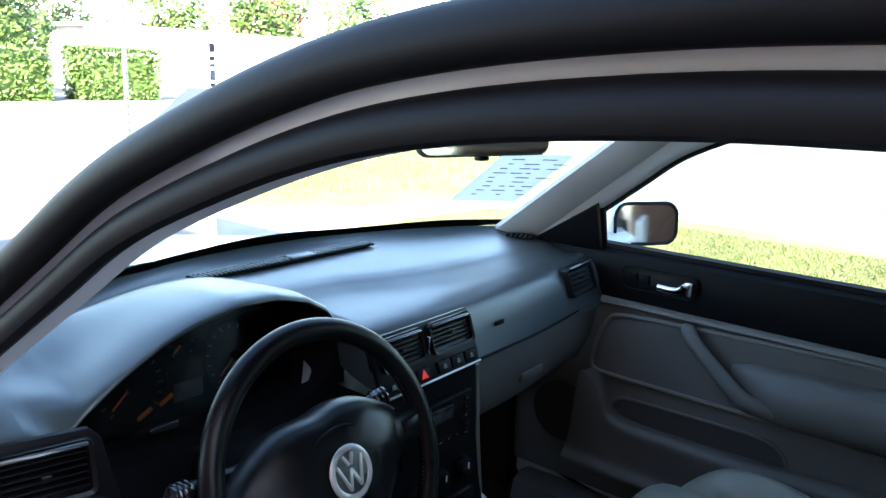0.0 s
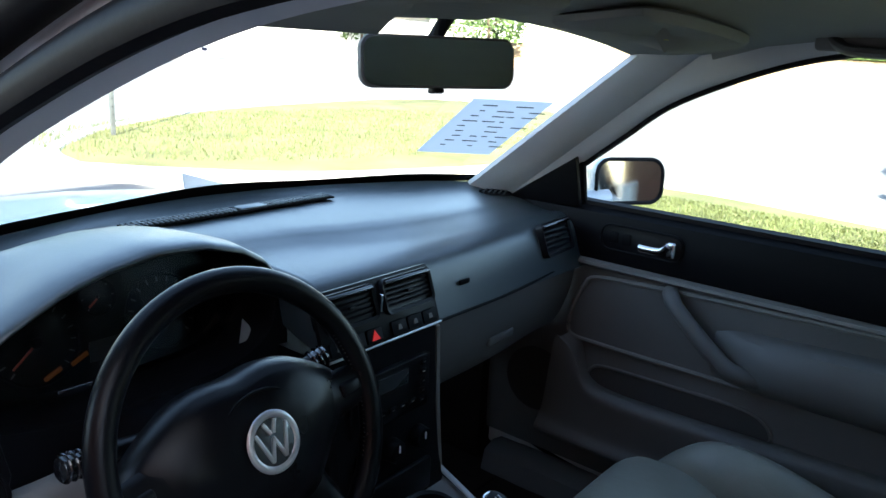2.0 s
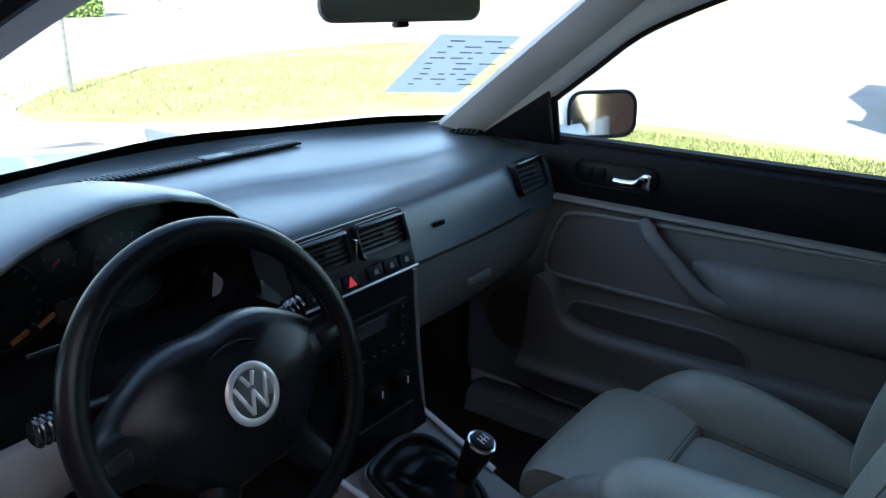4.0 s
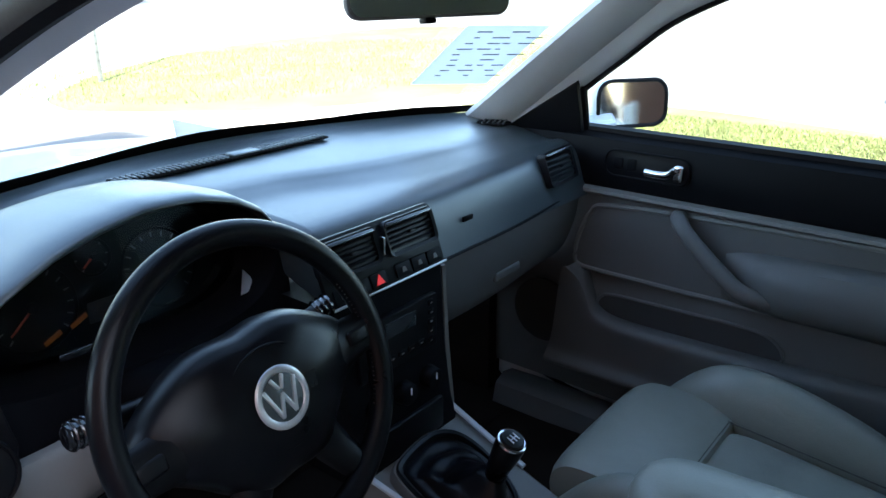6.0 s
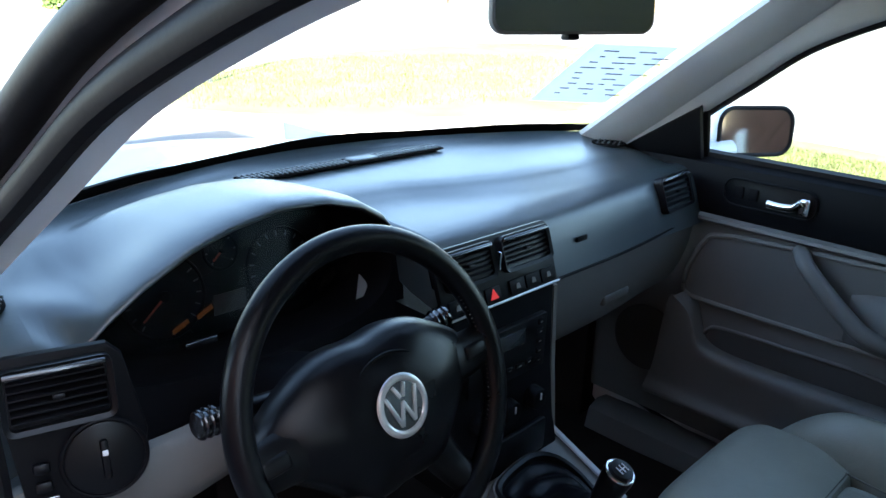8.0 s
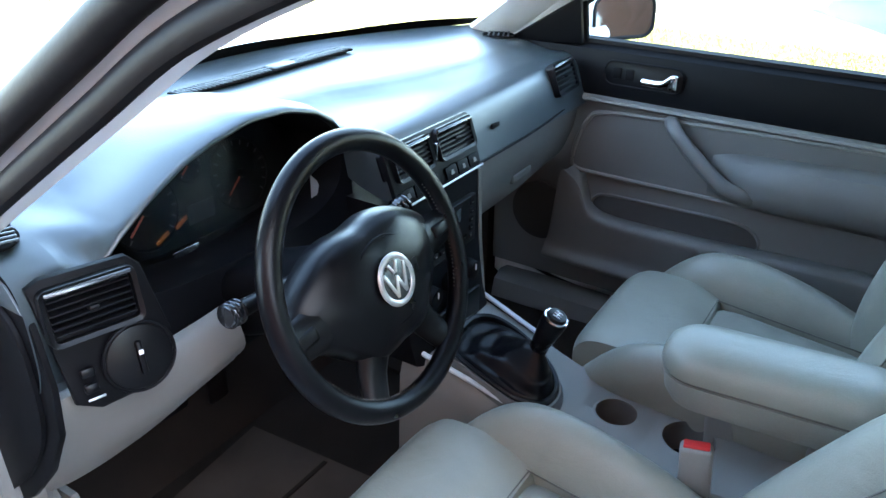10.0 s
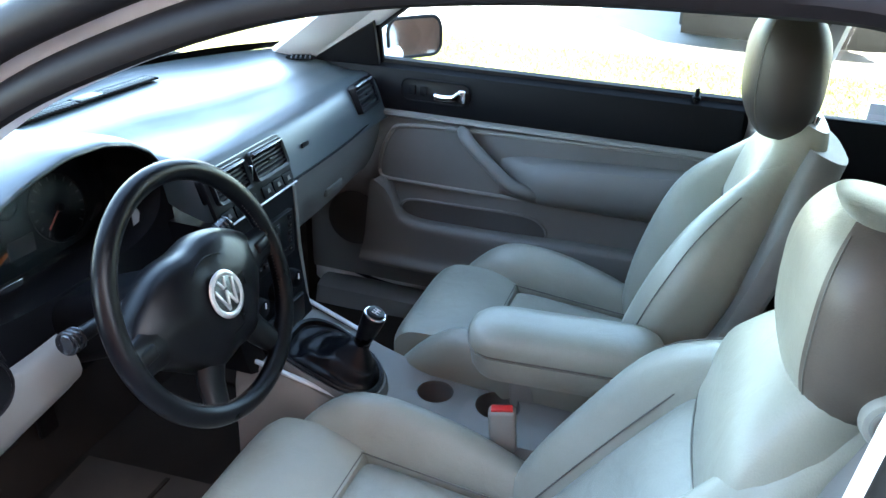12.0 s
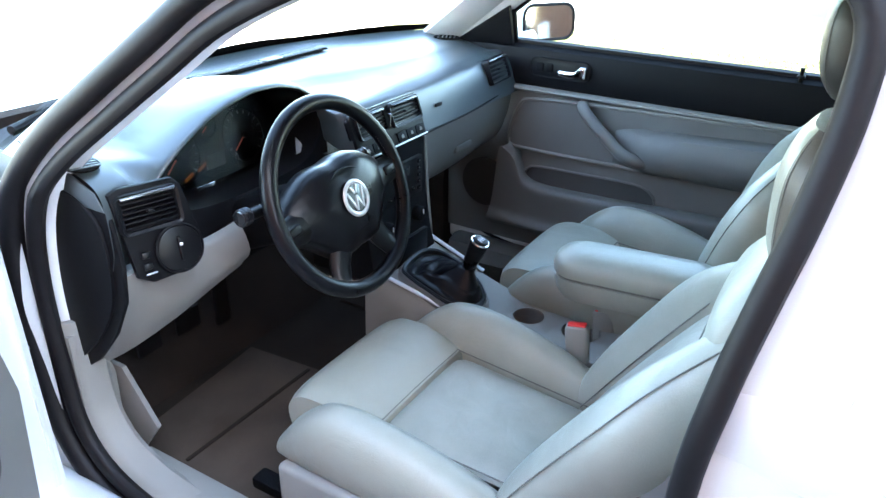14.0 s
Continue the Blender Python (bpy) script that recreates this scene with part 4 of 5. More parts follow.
part("light_sensor", rbox((0.06, 0.03, 0.006), (0.05, 0.562, 0.9850), 0.002), DASH, grille)
for gx, gy, gz, turn in ((-0.664, 0.330, 0.9600, -20), (0.628, 0.392, 0.9735, 25)):
    GM = pose(gx, gy, gz, 0, 0, turn)
    g = part("side_demister", cyl(0.036, 0.036, 0.004, GM @ Matrix.Diagonal((0.8, 1.1, 1, 1)), 28, 0.0015), MATTE, dash, "oval side window demister")
    for k in range(5):
        part("grille_bar", rbox((0.05, 0.004, 0.004), (0, -0.024 + 0.012 * k, 0.0022), 0.001, GM), DASH, g)

# ---- steering wheel and column ----
wheel = thing("steering_wheel", "black leather steering wheel with a round silver badge", "steering wheel")
TILT = radians(22)
AX = Vector((0, -math.cos(TILT), math.sin(TILT)))
UPV = Vector((0, math.sin(TILT), math.cos(TILT)))
WC = Vector((-0.357, 0, 0.87)) - AX * 0.02 + UPV * 0.010
W = basis(WC, (1, 0, 0), UPV)
part("rim", torus(0.1755, 0.0155, W, 96, 18, 0.95), WHEEL, wheel, "worn black leather rim")
for k in range(60):
    a = radians(-150 + 2.0 * k) if k < 30 else radians(-90 + 2.0 * k)
    if k >= 30:
        a = radians(-30 + 2.0 * (k - 30))
    part("stitch", rbox((0.001, 0.0045, 0.0012), (0, 0, 0), 0, W @ pose(0.1605 * math.cos(a), 0.1605 * math.sin(a), 0.004, 0, 0, math.degrees(a) + 70)), SEAM, wheel)
# boss: rounded airbag cover that widens into the two upper spokes
ang = [radians(360 * k / 96) for k in range(96)]


BOSS = [(0, 0.140), (8, 0.146), (18, 0.128), (30, 0.112), (50, 0.095), (65, 0.084), (78, 0.076), (90, 0.073), (102, 0.076), (115, 0.084), (130, 0.095), (150, 0.112), (162, 0.128), (172, 0.146), (180, 0.142), (192, 0.122), (205, 0.104), (222, 0.098), (240, 0.100), (255, 0.092), (270, 0.086), (285, 0.092), (300, 0.100), (318, 0.098), (335, 0.104), (348, 0.122), (360, 0.140)]


def boss_r(a):
    d = math.degrees(a) % 360
    return sum(interp((d + k) % 360, BOSS) for k in (-6, -3, 0, 3, 6)) / 5


HUB = W @ pose(0, -0.010, 0, 0, 0, 5)
lay = [(1.06, -0.040), (1.08, -0.020), (1.05, -0.004), (0.97, 0.008), (0.82, 0.017), (0.6, 0.023), (0.35, 0.026), (0.05, 0.027)]
rings = [[HUB @ Vector((boss_r(a) * k * math.cos(a), boss_r(a) * k * math.sin(a), h - (0.012 if k > 0.8 else 0) * max(0, (boss_r(a) - 0.10) / 0.05))) for a in ang] for k, h in lay]
part("airbag_cover", loft(rings), WHEEL, wheel, "smooth black airbag cover")
part("cover_groove", torus(0.058, 0.0018, HUB @ pose(0, 0.0, 0.0205) @ Matrix.Diagonal((1.06, 1.0, 1, 1)), 48, 6), BLACK, wheel)
for s in (1, -1):
    sp = [(s * 0.105, 0.002, -0.004), (s * 0.130, 0.002, -0.007), (s * 0.158, 0.004, -0.003), (s * 0.171, 0.006, 0.0)]
    part("spoke", tube([HUB @ Vector(p) for p in sp], 0.026, 12, squash=0.42, up=AX, taper=lambda f: 1.25 - 0.35 * f), SATIN, wheel, "moulded upper spoke")
    part("spoke_insert", rbox((0.034, 0.020, 0.012), (s * 0.147, 0.004, 0.003), 0.005, HUB, 3), SATIN, wheel)
    sp = [(s * 0.048, -0.070, -0.008), (s * 0.064, -0.100, -0.013), (s * 0.078, -0.128, -0.009), (s * 0.088, -0.150, -0.002)]
    part("spoke", tube([HUB @ Vector(p) for p in sp], 0.019, 12, squash=0.6, up=AX, taper=lambda f: 1.4 - 0.4 * f), SATIN, wheel, "slim lower spoke")
BADGEFACE = mat("smoked_badge_face", (0.10, 0.115, 0.12), 0.25, metal=0.6, vary=0.2, patch=40)
badge = part("badge", cyl(0.031, 0.030, 0.006, HUB @ pose(0, 0, 0.0285), 48, 0.001), BADGEFACE, wheel, "round badge with a silver ring")
part("badge_ring", torus(0.0305, 0.0046, HUB @ pose(0, 0, 0.0305), 56, 10, 0.55), SILVER, badge, "silver ring")


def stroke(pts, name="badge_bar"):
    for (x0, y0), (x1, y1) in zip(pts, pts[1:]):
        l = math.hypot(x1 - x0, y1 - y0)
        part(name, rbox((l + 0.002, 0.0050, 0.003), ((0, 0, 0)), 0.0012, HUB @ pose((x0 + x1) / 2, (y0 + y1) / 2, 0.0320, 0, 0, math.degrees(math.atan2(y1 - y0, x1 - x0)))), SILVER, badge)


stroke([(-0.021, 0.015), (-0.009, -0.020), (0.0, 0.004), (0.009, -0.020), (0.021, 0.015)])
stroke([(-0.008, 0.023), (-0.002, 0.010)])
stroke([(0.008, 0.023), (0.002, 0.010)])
STALKEND = mat("polished_black", (0.012, 0.013, 0.016), 0.14, vary=0.2, spec=0.9)
col = thing("steering_column", "black steering column shroud with stalks and ignition lock", "steering column")
CM = basis(WC, (1, 0, 0), UPV)
part("shroud", loft([[CM @ Vector((x * k, y * k - 0.01, z)) for x, y in rrect(0.115, 0.10, 0.03)] for z, k in ((-0.035, 0.9), (-0.06, 1.0), (-0.20, 1.05), (-0.28, 1.1))]), BLACK, col)
for tip in ((-0.523, 0.11, 0.866), (-0.195, 0.10, 0.888)):
    side = -1 if tip[0] < WC.x else 1
    root = CM @ Vector((side * 0.045, 0.02, -0.10))
    part("stalk", tube(curve([root, root.lerp(Vector(tip), 0.5) + Vector((0, -0.006, 0.004)), Vector(tip)], 12), 0.009, 10, taper=lambda f: 1 + 0.35 * f), SATIN, col, "black control stalk")
    end = Matrix.Translation(tip) @ (Vector(tip) - root).to_track_quat("Z", "Y").to_matrix().to_4x4()
    part("stalk_end", cyl(0.0150, 0.0140, 0.026, end, 10, 0.003), STALKEND, col, "ribbed stalk end")
    for k in range(3):
        part("stalk_rib", torus(0.0150, 0.0016, end @ pose(0, 0, -0.008 + 0.008 * k), 20, 6), STALKEND, col)
lock = part("ignition_lock", cyl(0.020, 0.018, 0.03, CM @ pose(0.075, -0.045, -0.10, 0, 70), 24, 0.003), BLACK, col, "ignition lock barrel")

# ---- seats ----
BOLSTER = [(p.x, p.y) for p in curve([(0.0, 0.490, 0), (0.10, 0.545, 0), (0.22, 0.583, 0), (0.34, 0.592, 0), (0.50, 0.584, 0), (0.70, 0.560, 0), (0.88, 0.532, 0), (1.0, 0.515, 0)], 40)]


def seat(cx, name, label, mirror, recline, top_h, head_lean, head_out, back, up, puff, shoulder):
    """A bolstered leather seat. mirror: 1 where the outboard side is at lower x, -1 where it is at higher x."""
    t = thing(name, label, "car seat", "front seats")
    # cushion
    def oval_ring(c, ru, rw, U, Wv, n=18, e=2.6):
        out = []
        for k in range(n):
            a = 2 * math.pi * k / n
            ca, sa = math.cos(a), math.sin(a)
            out.append(Vector(c) + Vector(U) * (ru * math.copysign(abs(ca) ** (2 / e), ca)) + Vector(Wv) * (rw * math.copysign(abs(sa) ** (2 / e), sa)))
        return out

    prof = [(p.x, p.y) for p in curve([(-0.160, 0.506, 0), (-0.150, 0.516, 0), (-0.10, 0.533, 0), (-0.04, 0.538, 0), (0.018, 0.531, 0), (0.047, 0.500, 0), (0.044, 0.458, 0), (0.018, 0.42, 0), (-0.05, 0.405, 0), (-0.16, 0.405, 0), (-0.17, 0.46, 0)], 44, True)]
    rings = []
    for u in lin(-1, 1, 17):
        k = 1 - 0.08 * abs(u) ** 8
        rings.append([(cx + u * 0.168, -0.08 + (y + 0.08) * k, 0.465 + (z - 0.465) * k + 0.004 * (1 - u * u)) for y, z in prof])
    part("thigh_roll", loft(rings), LEATHER, t, "padded grey leather thigh support")
    ins = grid_surface(lambda u, v: (cx + u * (0.145 - 0.012 * v), -0.152 - 0.33 * v, 0.513 - 0.022 * v + 0.010 * (1 - u ** 4) * (1 - (2 * v - 1) ** 6) - 0.012 * (abs(u) ** 8 + abs(2 * v - 1) ** 10)), lin(-1, 1, 19), lin(0, 1, 19), -0.05)
    part("seat_insert", ins, LEATHER2, t, "worn grey leather seat insert")
    for s in (-1, 1):
        rings = []
        for f in lin(0, 1, 26):
            y = 0.016 - 0.50 * f
            crown = interp(f, BOLSTER)
            end = 1 - 0.50 * (1 - f) ** 9 - 0.35 * f ** 10
            tall = (crown - 0.405) / 2
            slim = 1.0 if s == -mirror else 0.88
            rings.append(oval_ring((cx + s * (0.205 * (0.5 + 0.5 * slim) + 0.004 * math.sin(f * 3.1)), y, crown - tall), 0.052 * end * slim, tall * end, (0.98, 0, -0.16 * s), (0.16 * s, 0, 0.98), e=2.3))
        part("side_bolster", loft(rings), LEATHER, t, "raised grey leather cushion bolster")
        part("seam", tube([(cx + s * (0.146 - 0.012 * f), -0.15 - 0.32 * f, 0.514 - 0.020 * f) for f in lin(0, 1, 12)], 0.0014, 6), SEAM, t)
        part("seam", tube(curve([(cx + s * 0.145, -0.15, 0.514), (cx + s * 0.158, -0.08, 0.528), (cx + s * 0.163, -0.02, 0.530), (cx + s * 0.166, 0.03, 0.500)], 14), 0.0014, 6), SEAM, t)
    part("seam", tube([(cx + u * 0.145, -0.153, 0.515 + 0.003 * (1 - u * u)) for u in lin(-1, 1, 9)], 0.0014, 6), SEAM, t)
    part("seat_base", loft([[(cx + s * (0.20 + 0.035 * (z > 0.33)), y, z) for s, y in ((-1, 0.0), (1, 0.0), (1, -0.45), (-1, -0.45))] for z in (0.27, 0.34, 0.42)]), GREYDARK, t, "grey plastic seat base")
    part("side_valance", rbox((0.03, 0.44, 0.10), (cx - mirror * 0.248, -0.23, 0.395), 0.012, seg=3), GREY, t, "pale grey plastic side cover")
    part("seat_rail", rbox((0.04, 0.62, 0.035), (cx - 0.18, -0.18, 0.278), 0.006), BLACK, t)
    part("seat_rail", rbox((0.04, 0.62, 0.035), (cx + 0.18, -0.18, 0.278), 0.006), BLACK, t)
    # backrest, in its own leaning frame
    lean = radians(recline)
    U, H, D = Vector((1, 0, 0)), Vector((0, -math.sin(lean), math.cos(lean))), Vector((0, math.cos(lean), math.sin(lean)))
    O = Vector((cx, -0.455, 0.50))
    at = lambda u, h, d: O + U * u + H * h + D * d
    insf = lambda u, v: at(u * (0.130 + 0.004 * v), -0.03 + 0.40 * v, 0.006 + 0.012 * math.sin(v * 3.14) * (1 - u ** 4) - 0.012 * (abs(u) ** 8 + abs(2 * v - 1) ** 12))
    part("back_insert", grid_surface(insf, lin(-1, 1, 19), lin(0, 1, 19), 0.05), LEATHER2, t, "worn grey leather backrest insert")
    wide = [(0.36, 0.135), (0.40, 0.150), (0.44, 0.150), (0.48, 0.138), (0.52, 0.122), (0.55, 0.110), (0.575, 0.100)]
    rings = []
    for f in lin(0, 1, 18):
        h = 0.365 + 0.225 * f
        w = interp(h, wide)
        th = 0.058 * (1 - 0.5 * f ** 6) * (1 if f > 0.02 else 0.85)
        rings.append([at(0, h, -0.045 + shoulder * smooth01(0, 0.5, f)) + U * (w * math.copysign(abs(math.cos(a)) ** 0.75, math.cos(a))) + D * (th * math.copysign(abs(math.sin(a)) ** 0.75, math.sin(a)) + 0.018 * (math.cos(a) ** 2) * (math.sin(a) > 0) * (1 - f)) for a in [2 * math.pi * k / 28 for k in range(28)]])
    part("shoulder_panel", loft(rings), LEATHER, t, "smooth grey leather shoulder section")
    for s in (-1, 1):
        rings = []
        for f in lin(0, 1, 26):
            h = -0.055 + 0.615 * f
            end = (1 - 0.5 * (1 - f) ** 9) * (1 - 0.42 * smooth01(0.5, 1.0, f)) * (1 - 0.6 * f ** 14)
            cu = s * (0.192 - 0.010 * math.cos(f * 3.1) - 0.115 * smooth01(0.52, 1.0, f))
            dd = puff * math.sin(min(1, f * 1.15) * 3.14 * 0.9) + 0.008 - 0.030 * smooth01(0.62, 1.0, f)
            rings.append(oval_ring(at(cu, h, dd - 0.02), 0.060 * end, 0.072 * end, U * 0.93 - D * 0.36 * s, D * 0.93 + U * 0.36 * s))
        part("back_bolster", loft(rings), LEATHER, t, "curved grey leather backrest bolster")
        part("seam", tube([at(s * 0.132, -0.02 + 0.39 * f, 0.012 + 0.004 * math.sin(f * 3.1)) for f in lin(0, 1, 14)], 0.0014, 6, up=(1, 0, 0)), SEAM, t)
        crest = []
        for f in lin(0.05, 0.82, 20):
            h = -0.055 + 0.615 * f
            cu = s * (0.192 - 0.010 * math.cos(f * 3.1) - 0.115 * smooth01(0.52, 1.0, f))
            dd = puff * math.sin(min(1, f * 1.15) * 3.14 * 0.9) + 0.008 - 0.030 * smooth01(0.62, 1.0, f)
            end = (1 - 0.5 * (1 - f) ** 9) * (1 - 0.42 * smooth01(0.5, 1.0, f)) * (1 - 0.6 * f ** 14)
            crest.append(at(cu, h, dd - 0.02) + (D * 0.93 + U * 0.36 * s) * 0.070 * end + (U * 0.93 - D * 0.36 * s) * s * 0.030 * end)
        part("seam", tube(crest, 0.0013, 6, up=(1, 0, 0)), SEAM, t)
    part("seam", tube([at(u * 0.16, 0.372 + 0.012 * u * u, 0.014 - 0.012 * u * u) for u in lin(-1, 1, 12)], 0.0014, 6), SEAM, t)
    shell = []
    for f in lin(0, 1, 16):
        h = -0.06 + 0.62 * f
        w = interp(h, [(-0.06, 0.215), (0.2, 0.245), (0.36, 0.225), (0.45, 0.19), (0.52, 0.15), (0.58, 0.11)])
        shell.append([at(0, h, -0.085 + 0.015 * f) + U * (w * math.copysign(abs(math.cos(a)) ** 0.7, math.cos(a))) + D * (0.045 * math.copysign(abs(math.sin(a)) ** 0.7, math.sin(a))) for a in [2 * math.pi * k / 24 for k in range(24)]])
    part("back_shell", loft(shell), GREYDARK, t, "grey vinyl back of the seat")
    # headrest on two posts
    hl = radians(head_lean)
    HH, HD = Vector((0, -math.sin(hl), math.cos(hl))), Vector((0, math.cos(hl), math.sin(hl)))
    base = at(0, top_h, -0.045)
    for s in (-1, 1):
        part("headrest_post", tube([base + U * s * 0.065 - H * 0.05, base + U * s * 0.065 + HH * 0.06], 0.0065, 12), CHROME, t, "chrome headrest post")
        part("post_collar", cyl(0.014, 0.012, 0.012, basis(base + U * s * 0.065 + H * 0.008, (1, 0, 0), D) , 18, 0.002), BLACK, t)
    rings = []
    for f in lin(0, 1, 22):
        h = 0.014 + 0.205 * f
        w = 0.125 * (1 - abs(2 * f - 0.95) ** 3.2 * 0.36)
        th = 0.064 * (1 - abs(2 * f - 1) ** 3 * 0.5) + 0.004
        c = base + HH * h + HD * (head_out + 0.016 * f)
        rings.append([c + U * (w * math.copysign(abs(math.cos(a)) ** 0.72, math.cos(a))) + HD * (th * math.copysign(abs(math.sin(a)) ** 0.8, math.sin(a))) for a in [2 * math.pi * k / 32 for k in range(32)]])
    hr = part("headrest", loft(rings), LEATHER, t, "rounded grey leather headrest with brown sides, passenger one darkened for shade")
    # driver: brown sides only; passenger: all round, brown plus shade put into the colour
    hr.data.materials.append(GUSSET if mirror > 0 else SHADELEATHER)
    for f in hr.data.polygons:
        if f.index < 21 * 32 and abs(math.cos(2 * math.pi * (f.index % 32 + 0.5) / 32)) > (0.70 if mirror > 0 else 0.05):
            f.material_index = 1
    for s in (-1, 1):
        path = []
        for f in lin(0.05, 0.95, 20):
            h = 0.014 + 0.205 * f
            w = 0.125 * (1 - abs(2 * f - 0.95) ** 3.2 * 0.36)
            th = 0.064 * (1 - abs(2 * f - 1) ** 3 * 0.5) + 0.004
            a = radians(40.5)
            path.append(base + HH * h + HD * (head_out + 0.016 * f) + U * s * w * math.cos(a) ** 0.72 + HD * th * math.sin(a) ** 0.8)
        part("stitching", tube(path, 0.0010, 6, up=(1, 0, 0)), SEAM, hr)
        if s != -mirror:
            continue
        k = cyl(0.030, 0.028, 0.016, basis(base + HH * 0.058 + HD * (head_out - 0.03) + U * s * 0.126, (0, 0, 1), HD) , 32, 0.004)
        kn = part("tilt_knob", k, BUCKLE, hr, "round plastic headrest knob")
        part("knob_ring", torus(0.019, 0.003, basis(base + HH * 0.058 + HD * (head_out - 0.03) + U * s * 0.135, (0, 0, 1), HD), 32, 8), GREYDARK, hr)
    t.location = (0, back, up)
    return t


seat(-0.360, "driver_seat", "grey leather driver seat with deep side bolsters", 1, 34, 0.540, 3, 0.022, 0.0, 0.0, 0.000, 0.042)
seat(0.300, "passenger_seat", "grey leather passenger seat with deep side bolsters", -1, 19, 0.548, 2, 0.055, -0.112, 0.016, 0.028, 0.012)

# rear bench, in the shade behind
bench = thing("rear_bench", "grey leather rear bench in the shade", "car seat")
part("bench_cushion", rbox((1.2, 0.5, 0.16), (0, -1.35, 0.42), 0.05, seg=3), LEATHER, bench)
part("bench_back", rbox((1.2, 0.16, 0.62), (0, 0, 0), 0.05, pose(0, -1.68, 0.72, 18), 3), LEATHER, bench)

# ---- centre console, gear lever, armrest ----
con = thing("centre_console", "grey plastic centre console with cup holders", "console")
top = lambda y: interp(y, [(-0.62, 0.490), (-0.18, 0.496), (-0.06, 0.520), (0.14, 0.575)])
rings = []
for y, low in [(y, 0.0) for y in lin(0.145, -0.150, 14)] + [(-0.1505, 0.075), (-0.409, 0.075)] + [(y, 0.0) for y in lin(-0.4095, -0.62, 8)]:
    z = top(y)
    w = interp(y, [(-0.62, 0.085), (-0.2, 0.090), (-0.05, 0.108), (0.145, 0.126)])
    rings.append([(-w - 0.02, y, 0.25), (-w - 0.012, y, z - 0.05), (-w, y, z - 0.008), (-w + 0.010, y, z), (-w + 0.0105, y, z - low), (w - 0.0105, y, z - low), (w - 0.010, y, z), (w, y, z - 0.008), (w + 0.012, y, z - 0.05), (w + 0.02, y, 0.25)])
part("console_body", loft(rings), GREY, con, "grey console housing")
for y0, y1, yc, r, x in ((-0.150, -0.272, -0.208, 0.036, 0.016), (-0.272, -0.410, -0.335, 0.044, 0.020)):
    hole, edge = [], []
    for k in range(48):
        a = 2 * math.pi * k / 48
        ca, sa = math.cos(a), math.sin(a)
        hole.append(Vector((x + r * ca, yc + r * sa, top(yc))))
        hw = 0.081
        k2 = min(((hw - x) if ca > 0 else (hw + x)) / max(abs(ca), 1e-6), ((y0 - yc) if sa > 0 else (yc - y1)) / max(abs(sa), 1e-6))
        edge.append(Vector((x + k2 * ca, yc + k2 * sa, top(yc + k2 * sa))))
    well = [h - Vector((0, 0, 0.062)) for h in hole]
    part("cup_plate", loft([edge, [h + (h - Vector((x, yc, top(yc)))) * 0.12 + Vector((0, 0, 0.001)) for h in hole], [h + Vector((0, 0, 0.003)) for h in hole], [h - Vector((0, 0, 0.004)) for h in hole]], True, False), GREY, con, "grey plate with a round cup holder")
    cup = part("cup_holder", loft([hole, well], True, False), GREYDARK, con, "deep round cup well")
    part("cup_floor", slab(well, (0, 0, 1), 0.003, 0), BLACK, cup)
BOOT = [(p.x, p.y) for p in curve([(-0.078, 0.086, 0), (-0.02, 0.098, 0), (0.034, 0.096, 0), (0.066, 0.066, 0), (0.066, 0.005, 0), (0.036, -0.070, 0), (-0.018, -0.116, 0), (-0.076, -0.116, 0), (-0.103, -0.072, 0), (-0.102, 0.0, 0), (-0.094, 0.06, 0)], 56, True)]
BC = (-0.018, -0.012)
boot = lambda k, h: [(BC[0] + (x - BC[0]) * k, BC[1] + (y - BC[1]) * k, top(BC[1] + (y - BC[1]) * k) + h) for x, y in BOOT]
part("boot_collar", loft([boot(1.06, -0.004), boot(1.04, 0.010), boot(1.0, 0.018), boot(0.96, 0.018)], True, False), GREYDARK, con, "grey raised collar round the gaiter")
part("boot_frame", loft([boot(0.97, 0.014), boot(0.965, 0.022), boot(0.93, 0.025), boot(0.88, 0.023), boot(0.86, 0.012)], True, False), SATIN, con, "black frame round the gear lever gaiter")
part("trim_edge", tube(curve([(0.120, 0.13, 0.580), (0.108, 0.03, 0.552), (0.103, -0.04, 0.530)], 12), 0.006, 8, squash=0.6), PILLAR, con, "pale raised trim edge")
part("trim_edge", tube(curve([(-0.120, 0.13, 0.580), (-0.110, 0.03, 0.552), (-0.103, -0.05, 0.528)], 12), 0.006, 8, squash=0.6), PILLAR, con)
gear = thing("gear_lever", "black gear lever with a leather gaiter and chrome-ringed knob", "gear lever")
rings = []
for f in lin(0, 1, 26):
    g = f ** 1.6
    k = 0.88 * (1 - f) ** 0.85 + 0.13 * f
    cx, cy = BC[0] + (-0.030 - BC[0]) * f, BC[1] + (-0.062 - BC[1]) * f
    ring = []
    for n, (x, y) in enumerate(BOOT):
        a = 2 * math.pi * n / len(BOOT)
        swell = math.sin(f * math.pi) * (1 - f)
        crease = 0.006 * swell * math.sin(f * 17 + 1.6 * math.sin(a * 2 + 0.6)) + 0.005 * swell * math.sin(3 * a + 5 * f + 1.0) + 0.003 * swell * math.sin(7 * a - 9 * f)
        px, py = cx + (x - BC[0]) * k, cy + (y - BC[1]) * k
        ring.append((px, py, top(py) * (1 - g) + 0.556 * g + 0.014 + 0.040 * g + crease + 0.010 * swell))
    rings.append(ring)
part("gaiter", loft(rings), WHEEL, gear, "creased black leather gaiter", sharp=80)
kp = Vector((-0.034, -0.095, 0.668))
axis = (kp - Vector((-0.026, -0.06, 0.58))).normalized()
